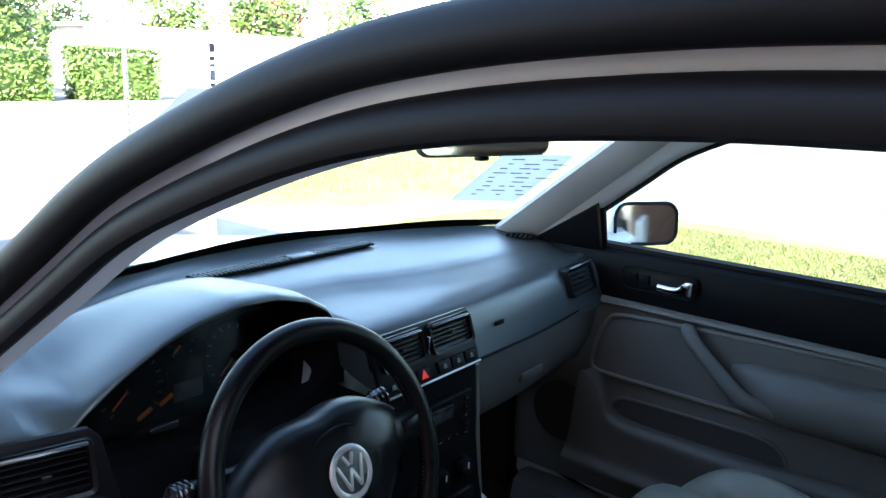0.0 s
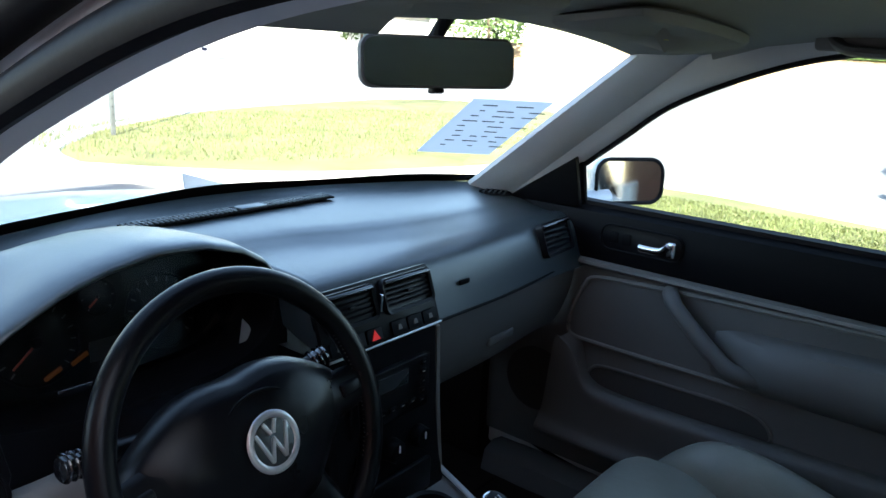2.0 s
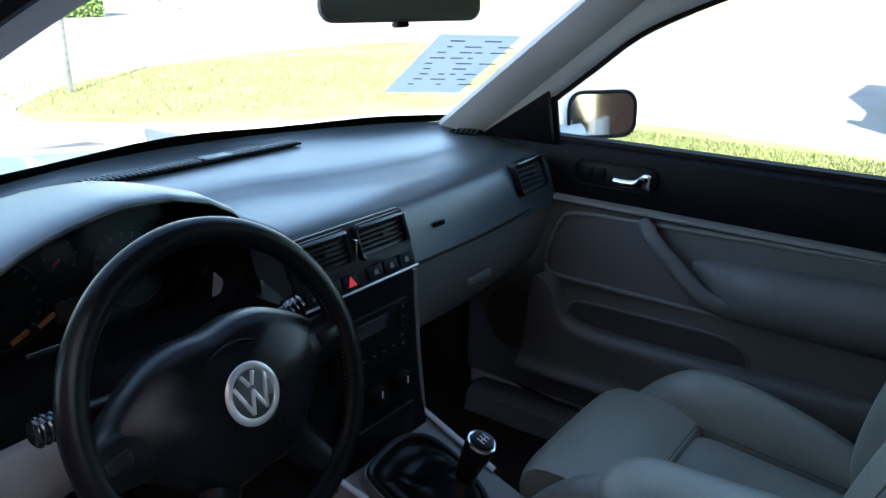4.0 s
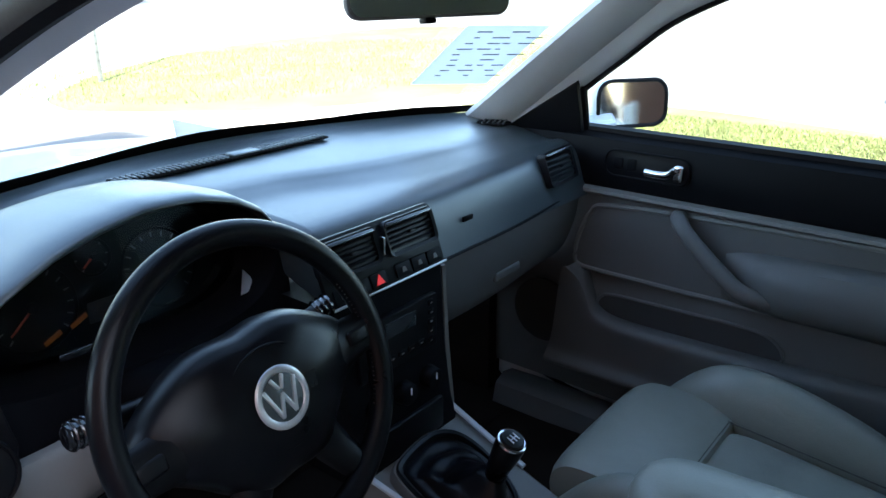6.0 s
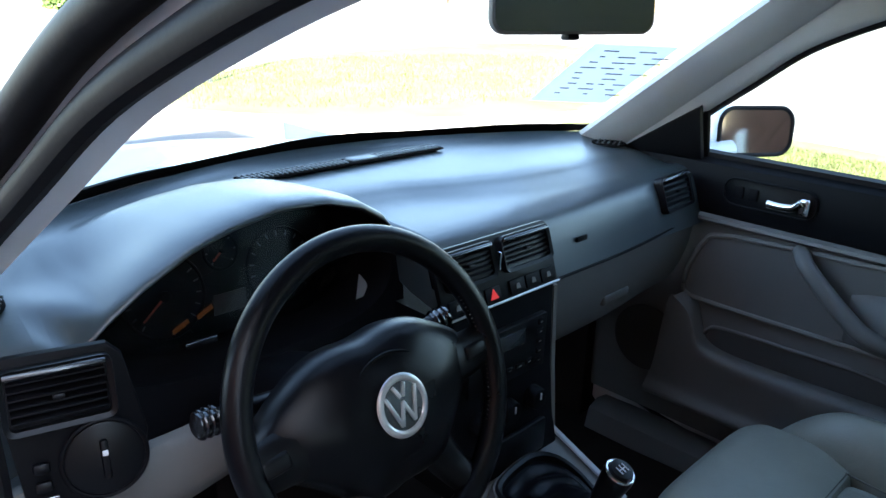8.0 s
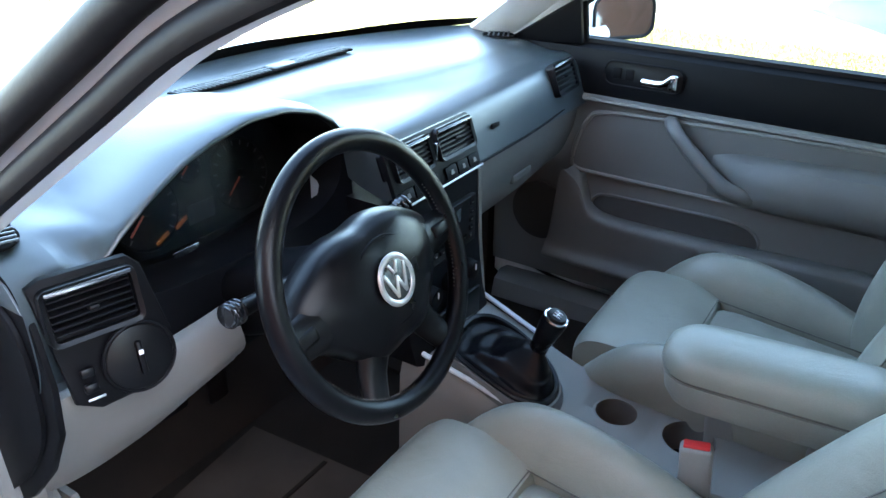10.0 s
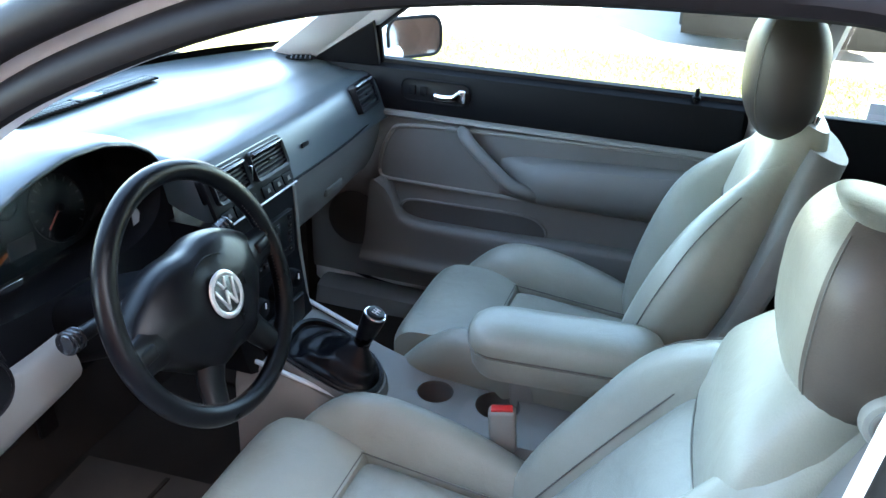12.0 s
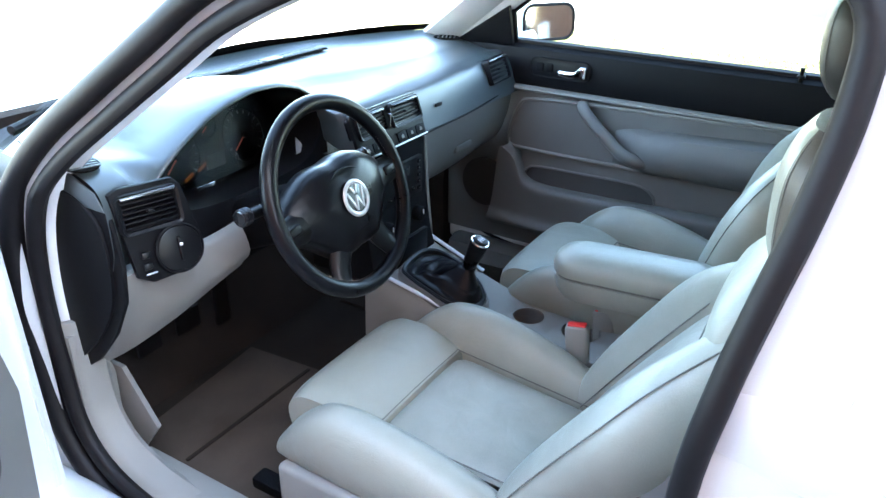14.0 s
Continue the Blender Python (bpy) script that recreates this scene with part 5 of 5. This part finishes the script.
part("lever_shaft", tube([kp - axis * 0.085, kp - axis * 0.01], 0.015, 16, taper=lambda f: 1.15 - 0.15 * f), WHEEL, gear)
KM = basis(kp, (1, 0, 0), Vector((0, 1, 0)) - axis * axis.y)
knob = part("knob", loft([[KM @ Vector((r * math.cos(a), r * math.sin(a), h)) for a in [2 * math.pi * k / 32 for k in range(32)]] for r, h in ((0.014, -0.060), (0.017, -0.050), (0.019, -0.03), (0.0215, -0.010), (0.0225, 0.004), (0.021, 0.012), (0.017, 0.016))]), WHEEL, gear, "black leather gear knob")
part("knob_ring", torus(0.0195, 0.0028, KM @ pose(0, 0, 0.0125), 40, 8), CHROME, knob, "chrome ring")
part("shift_plate", cyl(0.0175, 0.0165, 0.004, KM @ pose(0, 0, 0.017), 32, 0.001), SATIN, knob, "shift pattern plate")
for x in (-0.007, 0.0, 0.007):
    part("pattern_bar", rbox((0.0014, 0.013, 0.001), (x, 0, 0.0195), 0, KM), PAPER, knob)
part("pattern_bar", rbox((0.016, 0.0014, 0.001), (0, 0, 0.0195), 0, KM), PAPER, knob)

arm = thing("armrest", "grey leather folding armrest between the front seats", "armrest")
AM = pose(-0.022, -0.450, 0.680, -3, 0, 1)


def capsule(w, l, zs, m):
    """Stacked rounded outlines: each layer is (inset, height)."""
    return loft([[m @ Vector((x * (w - 2 * a) / w, y * (l - 2 * a) / l, z)) for x, y in rrect(w, l, w * 0.44, 8)] for a, z in zs])


part("lid", capsule(0.130, 0.34, [(0.008, 0.001), (0.002, 0.004), (0.0, 0.014), (0.001, 0.026), (0.006, 0.037), (0.014, 0.044), (0.028, 0.049), (0.045, 0.051), (0.060, 0.0515)], AM), LEATHER, arm, "padded leather lid")
part("lower_box", capsule(0.124, 0.334, [(0.034, -0.060), (0.014, -0.053), (0.004, -0.034), (0.0, -0.003)], AM), LEATHER2, arm, "leather-wrapped storage box")
part("lid_gap", capsule(0.122, 0.332, [(0.003, -0.004), (0.003, 0.004)], AM), SEAM, arm)
part("bracket", rbox((0.07, 0.10, 0.14), (-0.012, -0.555, 0.56), 0.02, seg=3), GREY, arm, "grey mounting bracket")

bk = thing("seat_belt_buckle", "grey seat belt buckle with a red release button", "buckle")
BM = pose(-0.105, -0.372, 0.548, -6, 4, 12)
part("buckle_body", rbox((0.028, 0.048, 0.082), (0, 0, 0), 0.006, BM, 3), BUCKLE, bk)
part("release_button", rbox((0.018, 0.038, 0.006), (0, 0, 0.042), 0.002, BM), RED, bk, "bright red release button")
part("buckle_stalk", rbox((0.010, 0.026, 0.14), (0, 0, -0.10), 0.003, BM), BLACK, bk, "black buckle stalk")
bk2 = copy_thing(bk, Matrix.Translation((0.17, 0.0, -0.05)))

# floor mats and pedals
matt = thing("floor_mat", "dusty dark brown carpet mat on the driver floor", "floor mat")
part("mat", slab([(x, y, 0.262) for x, y in ((-0.60, 0.46), (-0.18, 0.50), (-0.15, 0.05), (-0.20, -0.12), (-0.56, -0.12), (-0.60, 0.0))], (0, 0, 1), 0.010, 0.004), RUBMAT, matt)
for k, dy in enumerate((0.30, 0.02)):
    part("mat_ridge", rbox((0.40, 0.010, 0.004), (-0.38, dy, 0.2735), 0.002, None), CARPET, matt)
m2 = copy_thing(matt, Matrix.Translation((0.75, 0.0, 0.0)))
m2["label"] = "carpet mat on the passenger floor, darkened to stand for shade"
# passenger mat swaps to the darker carpet colour to stand for footwell shade
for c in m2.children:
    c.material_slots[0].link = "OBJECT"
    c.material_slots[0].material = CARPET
ped = thing("pedals", "black rubber foot pedals under the dashboard", "pedal")
for x, w, h in ((-0.46, 0.065, 0.06), (-0.345, 0.07, 0.06), (-0.235, 0.045, 0.13)):
    p = part("pedal_pad", rbox((w, 0.012, h), (x, 0.53, 0.43), 0.004, None), RUBBER, ped, "ribbed rubber pedal pad")
    part("pedal_arm", tube([(x, 0.54, 0.44), (x, 0.62, 0.56), (x, 0.64, 0.70)], 0.008, 8), BLACK, ped)
part("footwell_panel", slab([(-0.632, 0.383, 0.512), (-0.628, 0.308, 0.390), (-0.622, 0.405, 0.262), (-0.622, 0.62, 0.262), (-0.632, 0.62, 0.512)], (1, 0, 0), 0.012, 0.004), GREY, car, "pale grey footwell side panel")

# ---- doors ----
# cloth of the speaker, and the dark colour painted for shade in the pocket
SPEAKERSHADE = mat("speaker_cloth_and_shade", (0.05, 0.047, 0.045), 0.9, grain=900, bump=0.8)


def door_card(t, M):
    """The inner side of a door, in the frame of the passenger door at x = 0.66: y along it, z up. M places it."""
    P = lambda x, y, z: M @ Vector((x, y, z))
    n = (M.to_3x3() @ Vector((-1, 0, 0)))
    card = slab([P(0.70, y, z) for y, z in ((0.40, 0.34), (0.42, 0.60), (0.36, 0.93), (0.30, 0.955), (-0.70, 0.955), (-0.70, 0.34))], n, 0.03, 0.008)
    part("door_card", card, GREYDARK, t, "grey vinyl door card")
    up = [[P(x, y, z) for x, z in ((0.715, 0.852), (0.668, 0.853), (0.662, 0.866), (0.664, 0.93), (0.674, 0.962), (0.695, 0.976), (0.715, 0.976))] for y in lin(0.36, -0.71, 8)]
    part("upper_trim", loft(up), BLACK, t, "black upper door trim")
    part("window_seal", loft([[P(x, y, z) for x, z in ((0.690, 0.970), (0.690, 0.982), (0.705, 0.986), (0.715, 0.975))] for y in lin(0.22, -0.71, 4)]), RUBBER, t)
    # ledge under the black trim
    led = [[P(x, y, z) for x, z in ((0.70, 0.858), (0.664, 0.858), (0.652, 0.853), (0.650, 0.847), (0.658, 0.841), (0.70, 0.839))] for y in lin(0.36, -0.70, 8)]
    part("ledge", loft(led), GREY, t, "pale grey ledge strip")
    # padded insert
    o = [(y, z) for y, z in [(p.x, p.y) for p in curve([(0.182, 0.69, 0), (0.174, 0.74, 0), (0.150, 0.795, 0), (0.108, 0.820, 0), (-0.10, 0.830, 0), (-0.35, 0.836, 0), (-0.66, 0.838, 0), (-0.69, 0.80, 0), (-0.69, 0.70, 0), (-0.66, 0.668, 0), (-0.40, 0.666, 0), (-0.10, 0.664, 0), (0.11, 0.664, 0), (0.170, 0.668, 0)], 80, True)]]
    part("padded_insert", slab([P(0.672, y, z) for y, z in o], n, 0.010, 0.005, 3), GREYDARK, t, "padded grey vinyl insert")
    part("insert_piping", tube([P(0.661, y, z) for y, z in o], 0.0055, 8, True), GREY, t, "pale piping round the insert")
    # armrest with its diagonal pull handle
    rings = []
    for f in lin(0, 1, 20):
        y = -0.155 - 0.53 * f
        e = min(1, 0.25 + 3.2 * f)
        rings.append([P(x, y, z) for x, z in ((0.675, 0.662), (0.675 - 0.025 * e, 0.664), (0.675 - 0.058 * e, 0.680 + 0.012 * f), (0.675 - 0.074 * e, 0.715 + 0.012 * f), (0.675 - 0.072 * e, 0.745 + 0.02 * f), (0.675 - 0.055 * e, 0.768 + 0.03 * f), (0.675 - 0.02 * e, 0.780 + 0.03 * f), (0.675, 0.783 + 0.03 * f))])
    part("armrest", loft(rings), GREYDARK, t, "padded door armrest")
    part("pull_handle", tube([P(*p) for p in curve([(0.668, -0.048, 0.826), (0.636, -0.060, 0.828), (0.618, -0.080, 0.812), (0.614, -0.12, 0.777), (0.612, -0.165, 0.740), (0.614, -0.205, 0.712), (0.63, -0.245, 0.70), (0.65, -0.275, 0.70)], 26)], 0.019, 14, squash=0.85, taper=lambda f: 0.85 + 0.35 * f), GREYDARK, t, "diagonal pull handle")
    # lower part: moulded shelf with a pocket
    sh = curve([(0.165, 0.668, 0), (0.142, 0.646, 0), (0.130, 0.606, 0), (0.108, 0.568, 0), (0.050, 0.554, 0), (-0.08, 0.554, 0), (-0.20, 0.557, 0), (-0.30, 0.561, 0), (-0.40, 0.565, 0), (-0.55, 0.570, 0), (-0.69, 0.572, 0)], 44)
    rows = []
    for k, p in enumerate(sh):
        front = smooth01(9, 0, k)
        rows.append(curve([P(0.675, p.x + 0.004 * front, p.y + 0.004), P(0.650, p.x + 0.010 * front, p.y + 0.005), P(0.636, p.x + 0.020 * front, p.y - 0.002), P(0.630, p.x + 0.034 * front, p.y - 0.016), P(0.634, p.x + 0.05 * front, 0.50), P(0.634, p.x + 0.06 * front, 0.452), P(0.622, p.x + 0.06 * front, 0.436), P(0.616, p.x + 0.06 * front, 0.426), P(0.624, p.x + 0.06 * front, 0.414), P(0.672, p.x + 0.06 * front, 0.400)], 26))
    part("pocket", loft(rows, False, False), GREYDARK, t, "moulded door pocket")
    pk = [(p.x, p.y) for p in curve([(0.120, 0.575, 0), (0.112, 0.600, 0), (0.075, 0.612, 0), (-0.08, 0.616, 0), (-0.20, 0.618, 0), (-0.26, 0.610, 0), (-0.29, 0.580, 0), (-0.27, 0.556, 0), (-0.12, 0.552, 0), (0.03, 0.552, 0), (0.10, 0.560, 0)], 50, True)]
    # no real hollow: a thin dark plate paints the shade inside the pocket
    part("pocket_shade", slab([P(0.6695, y, z) for y, z in pk], n, 0.002, 0), SPEAKERSHADE, t, "dark plate standing for the shade in the pocket opening")
    part("pocket_lip", tube([P(0.667, y, z) for y, z in pk], 0.004, 8, True), GREYDARK, t)
    part("speaker", cyl(0.082, 0.080, 0.014, M @ pose(0.668, 0.26, 0.525, 0, 90), 40, 0.004), SPEAKERSHADE, t, "round black speaker grille")
    # release lever in its recess
    es = rrect(0.185, 0.056, 0.022, 6)
    e = part("handle_recess", slab([P(0.664, 0.030 + y, 0.918 + z) for y, z in es], n, 0.004, 0.0015), SATIN, t, "black recessed handle plate")
    part("recess_rim", tube([P(0.6595, 0.030 + y, 0.918 + z) for y, z in es], 0.0025, 6, True), BLACK, e)
    part("release_lever", tube([P(*p) for p in curve([(0.656, 0.030, 0.908), (0.652, 0.005, 0.908), (0.648, -0.022, 0.912), (0.644, -0.038, 0.926)], 14)], 0.006, 10, squash=1.4), CHROME, e, "chrome release lever")
    part("lever_end", rbox((0.014, 0.020, 0.034), (0, 0, 0), 0.005, M @ pose(0.648, -0.044, 0.918), 3), CHROME, e, "polished lever end")
    for y in (0.092, 0.062):
        part("lock_button", rbox((0.006, 0.020, 0.026), (0, 0, 0), 0.003, M @ pose(0.659, y, 0.918)), BLACK, e)
    part("lock_pin", tube([P(0.682, -0.600, 0.965), P(0.682, -0.600, 1.000)], 0.0055, 10), BLACK, t, "black lock pin")
    part("pin_ferrule", cyl(0.011, 0.009, 0.008, M @ pose(0.682, -0.600, 0.978), 16, 0.002), BLACK, t)


pd = thing("passenger_door", "closed passenger door with grey and black trim", "car door")
door_card(pd, Matrix.Identity(4))
part("outer_skin", loft([[(x, y, z) for x, z in ((0.715, 0.30), (0.78, 0.30), (0.845, 0.45), (0.848, 0.75), (0.80, 0.93), (0.735, 0.972), (0.715, 0.972))] for y in lin(0.49, -0.80, 8)]), PAINT, pd, "silver door skin")
pg = part("window", slab([(side_x(z) + 0.002, y, z) for y, z in ((0.20, 0.975), (0.20, 1.06), (0.10, 1.14), (-0.02, 1.215), (-0.15, 1.275), (-0.26, 1.31), (-0.45, 1.338), (-0.66, 1.338), (-0.74, 1.30), (-0.71, 0.975))], (1, 0, 0.3), 0.004, 0), GLASS, pd, "clear side window")
pg.visible_shadow = False
part("sail_panel", slab([(side_x(z) - 0.022, y, z) for y, z in ((0.395, 0.958), (0.19, 0.970), (0.192, 1.085))], (-1, 0, -0.3), 0.012, 0.004), BLACK, pd, "black triangular mirror panel")
part("window_post", tube([(side_x(0.97) - 0.008, 0.192, 0.965), (side_x(1.08) - 0.008, 0.192, 1.085)], 0.009, 8), BLACK, pd)

dd = thing("driver_door", "open driver door with pale grey trim", "car door")
hinge = Matrix.Translation((-0.80, 0.50, 0)) @ Matrix.Rotation(radians(-74), 4, "Z")
DM = hinge @ Matrix.Translation((0.80, -0.50, 0)) @ Matrix.Diagonal((-1, 1, 1, 1))
door_card(dd, DM)
part("outer_skin", loft([[DM @ Vector((x, y, z)) for x, z in ((0.70, 0.30), (0.78, 0.30), (0.845, 0.45), (0.848, 0.75), (0.80, 0.93), (0.735, 0.972), (0.715, 0.972))] for y in lin(0.49, -0.80, 8)]), PAINT, dd, "silver door skin")
part("door_edge", slab([DM @ Vector((x, 0.47, z)) for x, z in ((0.70, 0.31), (0.83, 0.31), (0.84, 0.80), (0.74, 0.95), (0.70, 0.95))], DM.to_3x3() @ Vector((0, 1, 0)), 0.01, 0.003), PAINT, dd, "painted front edge of the door")
for z in (0.45, 0.80):
    part("hinge", rbox((0.06, 0.07, 0.05), (-0.80, 0.47, z), 0.01, None, 3), STEEL, dd, "greasy metal hinge")
part("check_strap", tube([(-0.775, 0.44, 0.62), (-0.86, 0.40, 0.62)], 0.010, 8), STEEL, dd)

# ---- mirrors, visors, grab handles, notice ----
rv = thing("rear_view_mirror", "dark grey framed rear-view mirror under the windscreen header", "mirror")
RM = basis((-0.052, 0.032, 1.282), (0.90, -0.43, 0.012), (0, 0.10, 1)) @ Matrix.Diagonal((0.88, 0.92, 1, 1))
part("mirror_housing", loft([[RM @ Vector((x * k, y * k, d)) for x, y in rrect(0.252, 0.072, 0.020, 6)] for k, d in ((0.55, -0.030), (0.85, -0.022), (0.98, -0.006), (1.0, 0.004), (0.985, 0.008), (0.955, 0.0085))]), GREYDARK, rv)
part("mirror_glass", slab([RM @ Vector((x, y, 0.0087)) for x, y in rrect(0.241, 0.064, 0.017, 6)], RM.to_3x3() @ Vector((0, 0, 1)), 0.0015, 0), DIMMIRROR, rv, "dimmed mirror glass")
part("dip_lever", rbox((0.018, 0.008, 0.022), (-0.004, -0.039, 0.0), 0.003, RM), BLACK, rv, "small dip lever")
part("mirror_stem", tube([RM @ Vector((0, 0.01, -0.025)), (0.0, 0.085, 1.310), (0.0, 0.06, 1.345)], 0.011, 10), BLACK, rv)

dm = thing("door_mirror", "silver door mirror on the passenger side", "mirror")
n = Vector((-math.sin(radians(34)), -math.cos(radians(34)), 0.02)).normalized()
tx = Vector((math.cos(radians(34)), -math.sin(radians(34)), 0))
MM = basis((0.869, 0.171, 1.009), tx, Vector((0, 0, 1)) - n * 0.09)
o = rrect(0.190, 0.112, 0.036, 7)
part("mirror_shell", loft([[MM @ Vector((x * k - (1 - k) * 0.03, y * k, d)) for x, y in o] for k, d in ((0.35, -0.085), (0.65, -0.07), (0.88, -0.045), (1.0, -0.012), (1.02, 0.004), (0.99, 0.010), (0.93, 0.008))]), PAINT, dm, "silver painted shell")
part("mirror_rim", tube([MM @ Vector((x * 0.95, y * 0.94, 0.010)) for x, y in o], 0.005, 8, True), BLACK, dm)
part("mirror_glass", slab([MM @ Vector((x * 0.935, y * 0.92, 0.0095)) for x, y in o], MM.to_3x3() @ Vector((0, 0, 1)), 0.001, 0), MIRROR, dm, "clear mirror glass")
part("mirror_foot", tube(curve([(0.70, 0.235, 0.985), (0.76, 0.23, 0.968), (0.82, 0.20, 0.972)], 8), 0.030, 12, squash=0.7), PAINT, dm, "silver mirror foot")

for s in (-1, 1):
    v = thing("sun_visor", "folded pale grey sun visor against the headliner", "sun visor")
    vo = [(p.x, p.y) for p in curve([(0.10, -0.05, 0), (0.30, -0.045, 0), (0.48, -0.055, 0), (0.515, -0.085, 0), (0.50, -0.16, 0), (0.46, -0.195, 0), (0.30, -0.195, 0), (0.12, -0.185, 0), (0.085, -0.16, 0), (0.085, -0.07, 0)], 40, True)]
    part("visor_panel", loft([[(s * (0.3 + (x - 0.3) * k), -0.12 + (y + 0.12) * k, 1.345 - 0.04 * (x / 0.5) ** 2 * 0.6 + 0.10 * (-(y) - 0.05) + dz) for x, y in vo] for k, dz in ((0.9, 0.010), (1.0, 0.005), (1.0, -0.004), (0.95, -0.010), (0.1, -0.011))]), LINER, v)
    if s > 0:
        part("visor_tag", slab([(x, y, 1.345 - 0.04 * (x / 0.5) ** 2 * 0.6 + 0.10 * (-y - 0.05) - 0.0135) for x, y in ((0.30, -0.10), (0.40, -0.10), (0.40, -0.125), (0.30, -0.125))], (0, 0, -1), 0.001, 0), mat("yellow_tag", (0.55, 0.5, 0.15), 0.6), v, "yellow warning tag")
    part("visor_pivot", tube([(s * 0.50, -0.05, 1.335), (s * 0.53, -0.035, 1.325)], 0.008, 8), PILLAR, v)
gh = thing("grab_handle", "grey folding grab handle on the roof rail", "grab handle")
part("handle_bar", tube(curve([(0.548, -0.30, 1.352), (0.520, -0.33, 1.330), (0.515, -0.40, 1.325), (0.515, -0.47, 1.325), (0.520, -0.52, 1.332), (0.548, -0.55, 1.354)], 24), 0.012, 10, squash=0.7), GREYDARK, gh)
part("handle_plate", rbox((0.02, 0.30, 0.05), (0.545, -0.425, 1.352), 0.01, None, 3), GREYDARK, gh)

notice = thing("paper_notice", "white printed paper notice behind the windscreen", "paper")


def NW(u, v):
    x, z = 0.398 + 0.180 * u - 0.040 * v, 1.081 - 0.013 * u + 0.127 * v + 0.006 * u * v
    return (x, windscreen_y(x, z) - 0.025, z)



part("sheet", grid_surface(NW, lin(0, 1, 7), lin(0, 1, 7)), SHEET, notice)
random.seed(5)
for k in range(9):
    v = 0.90 - 0.092 * k
    u = 0.12 + 0.1 * random.random()
    while u < 0.85:
        l = random.uniform(0.06, 0.22)
        part("printed_line", slab([Vector(NW(a, b)) + Vector((0, -0.0015, -0.001)) for a, b in ((u, v), (u + l, v), (u + l, v + 0.016), (u, v + 0.016))], (0, -1, -1), 0.0004, 0), PRINT, notice)
        u += l + random.uniform(0.03, 0.30)

belt = thing("seat_belt", "grey seat belt hanging from the pillar guide", "seat belt")
part("belt_guide", rbox((0.035, 0.075, 0.085), (0, 0, 0), 0.016, pose(0.565, -0.79, 1.215, 0, -16, 0), 3), GREY, belt, "grey plastic belt guide")
part("webbing", slab([(0.545, -0.765, 1.20), (0.545, -0.815, 1.20), (0.645, -0.815, 0.45), (0.645, -0.765, 0.45)], (-1, 0, 0), 0.0015, 0), SEAM, belt, "dark grey webbing")
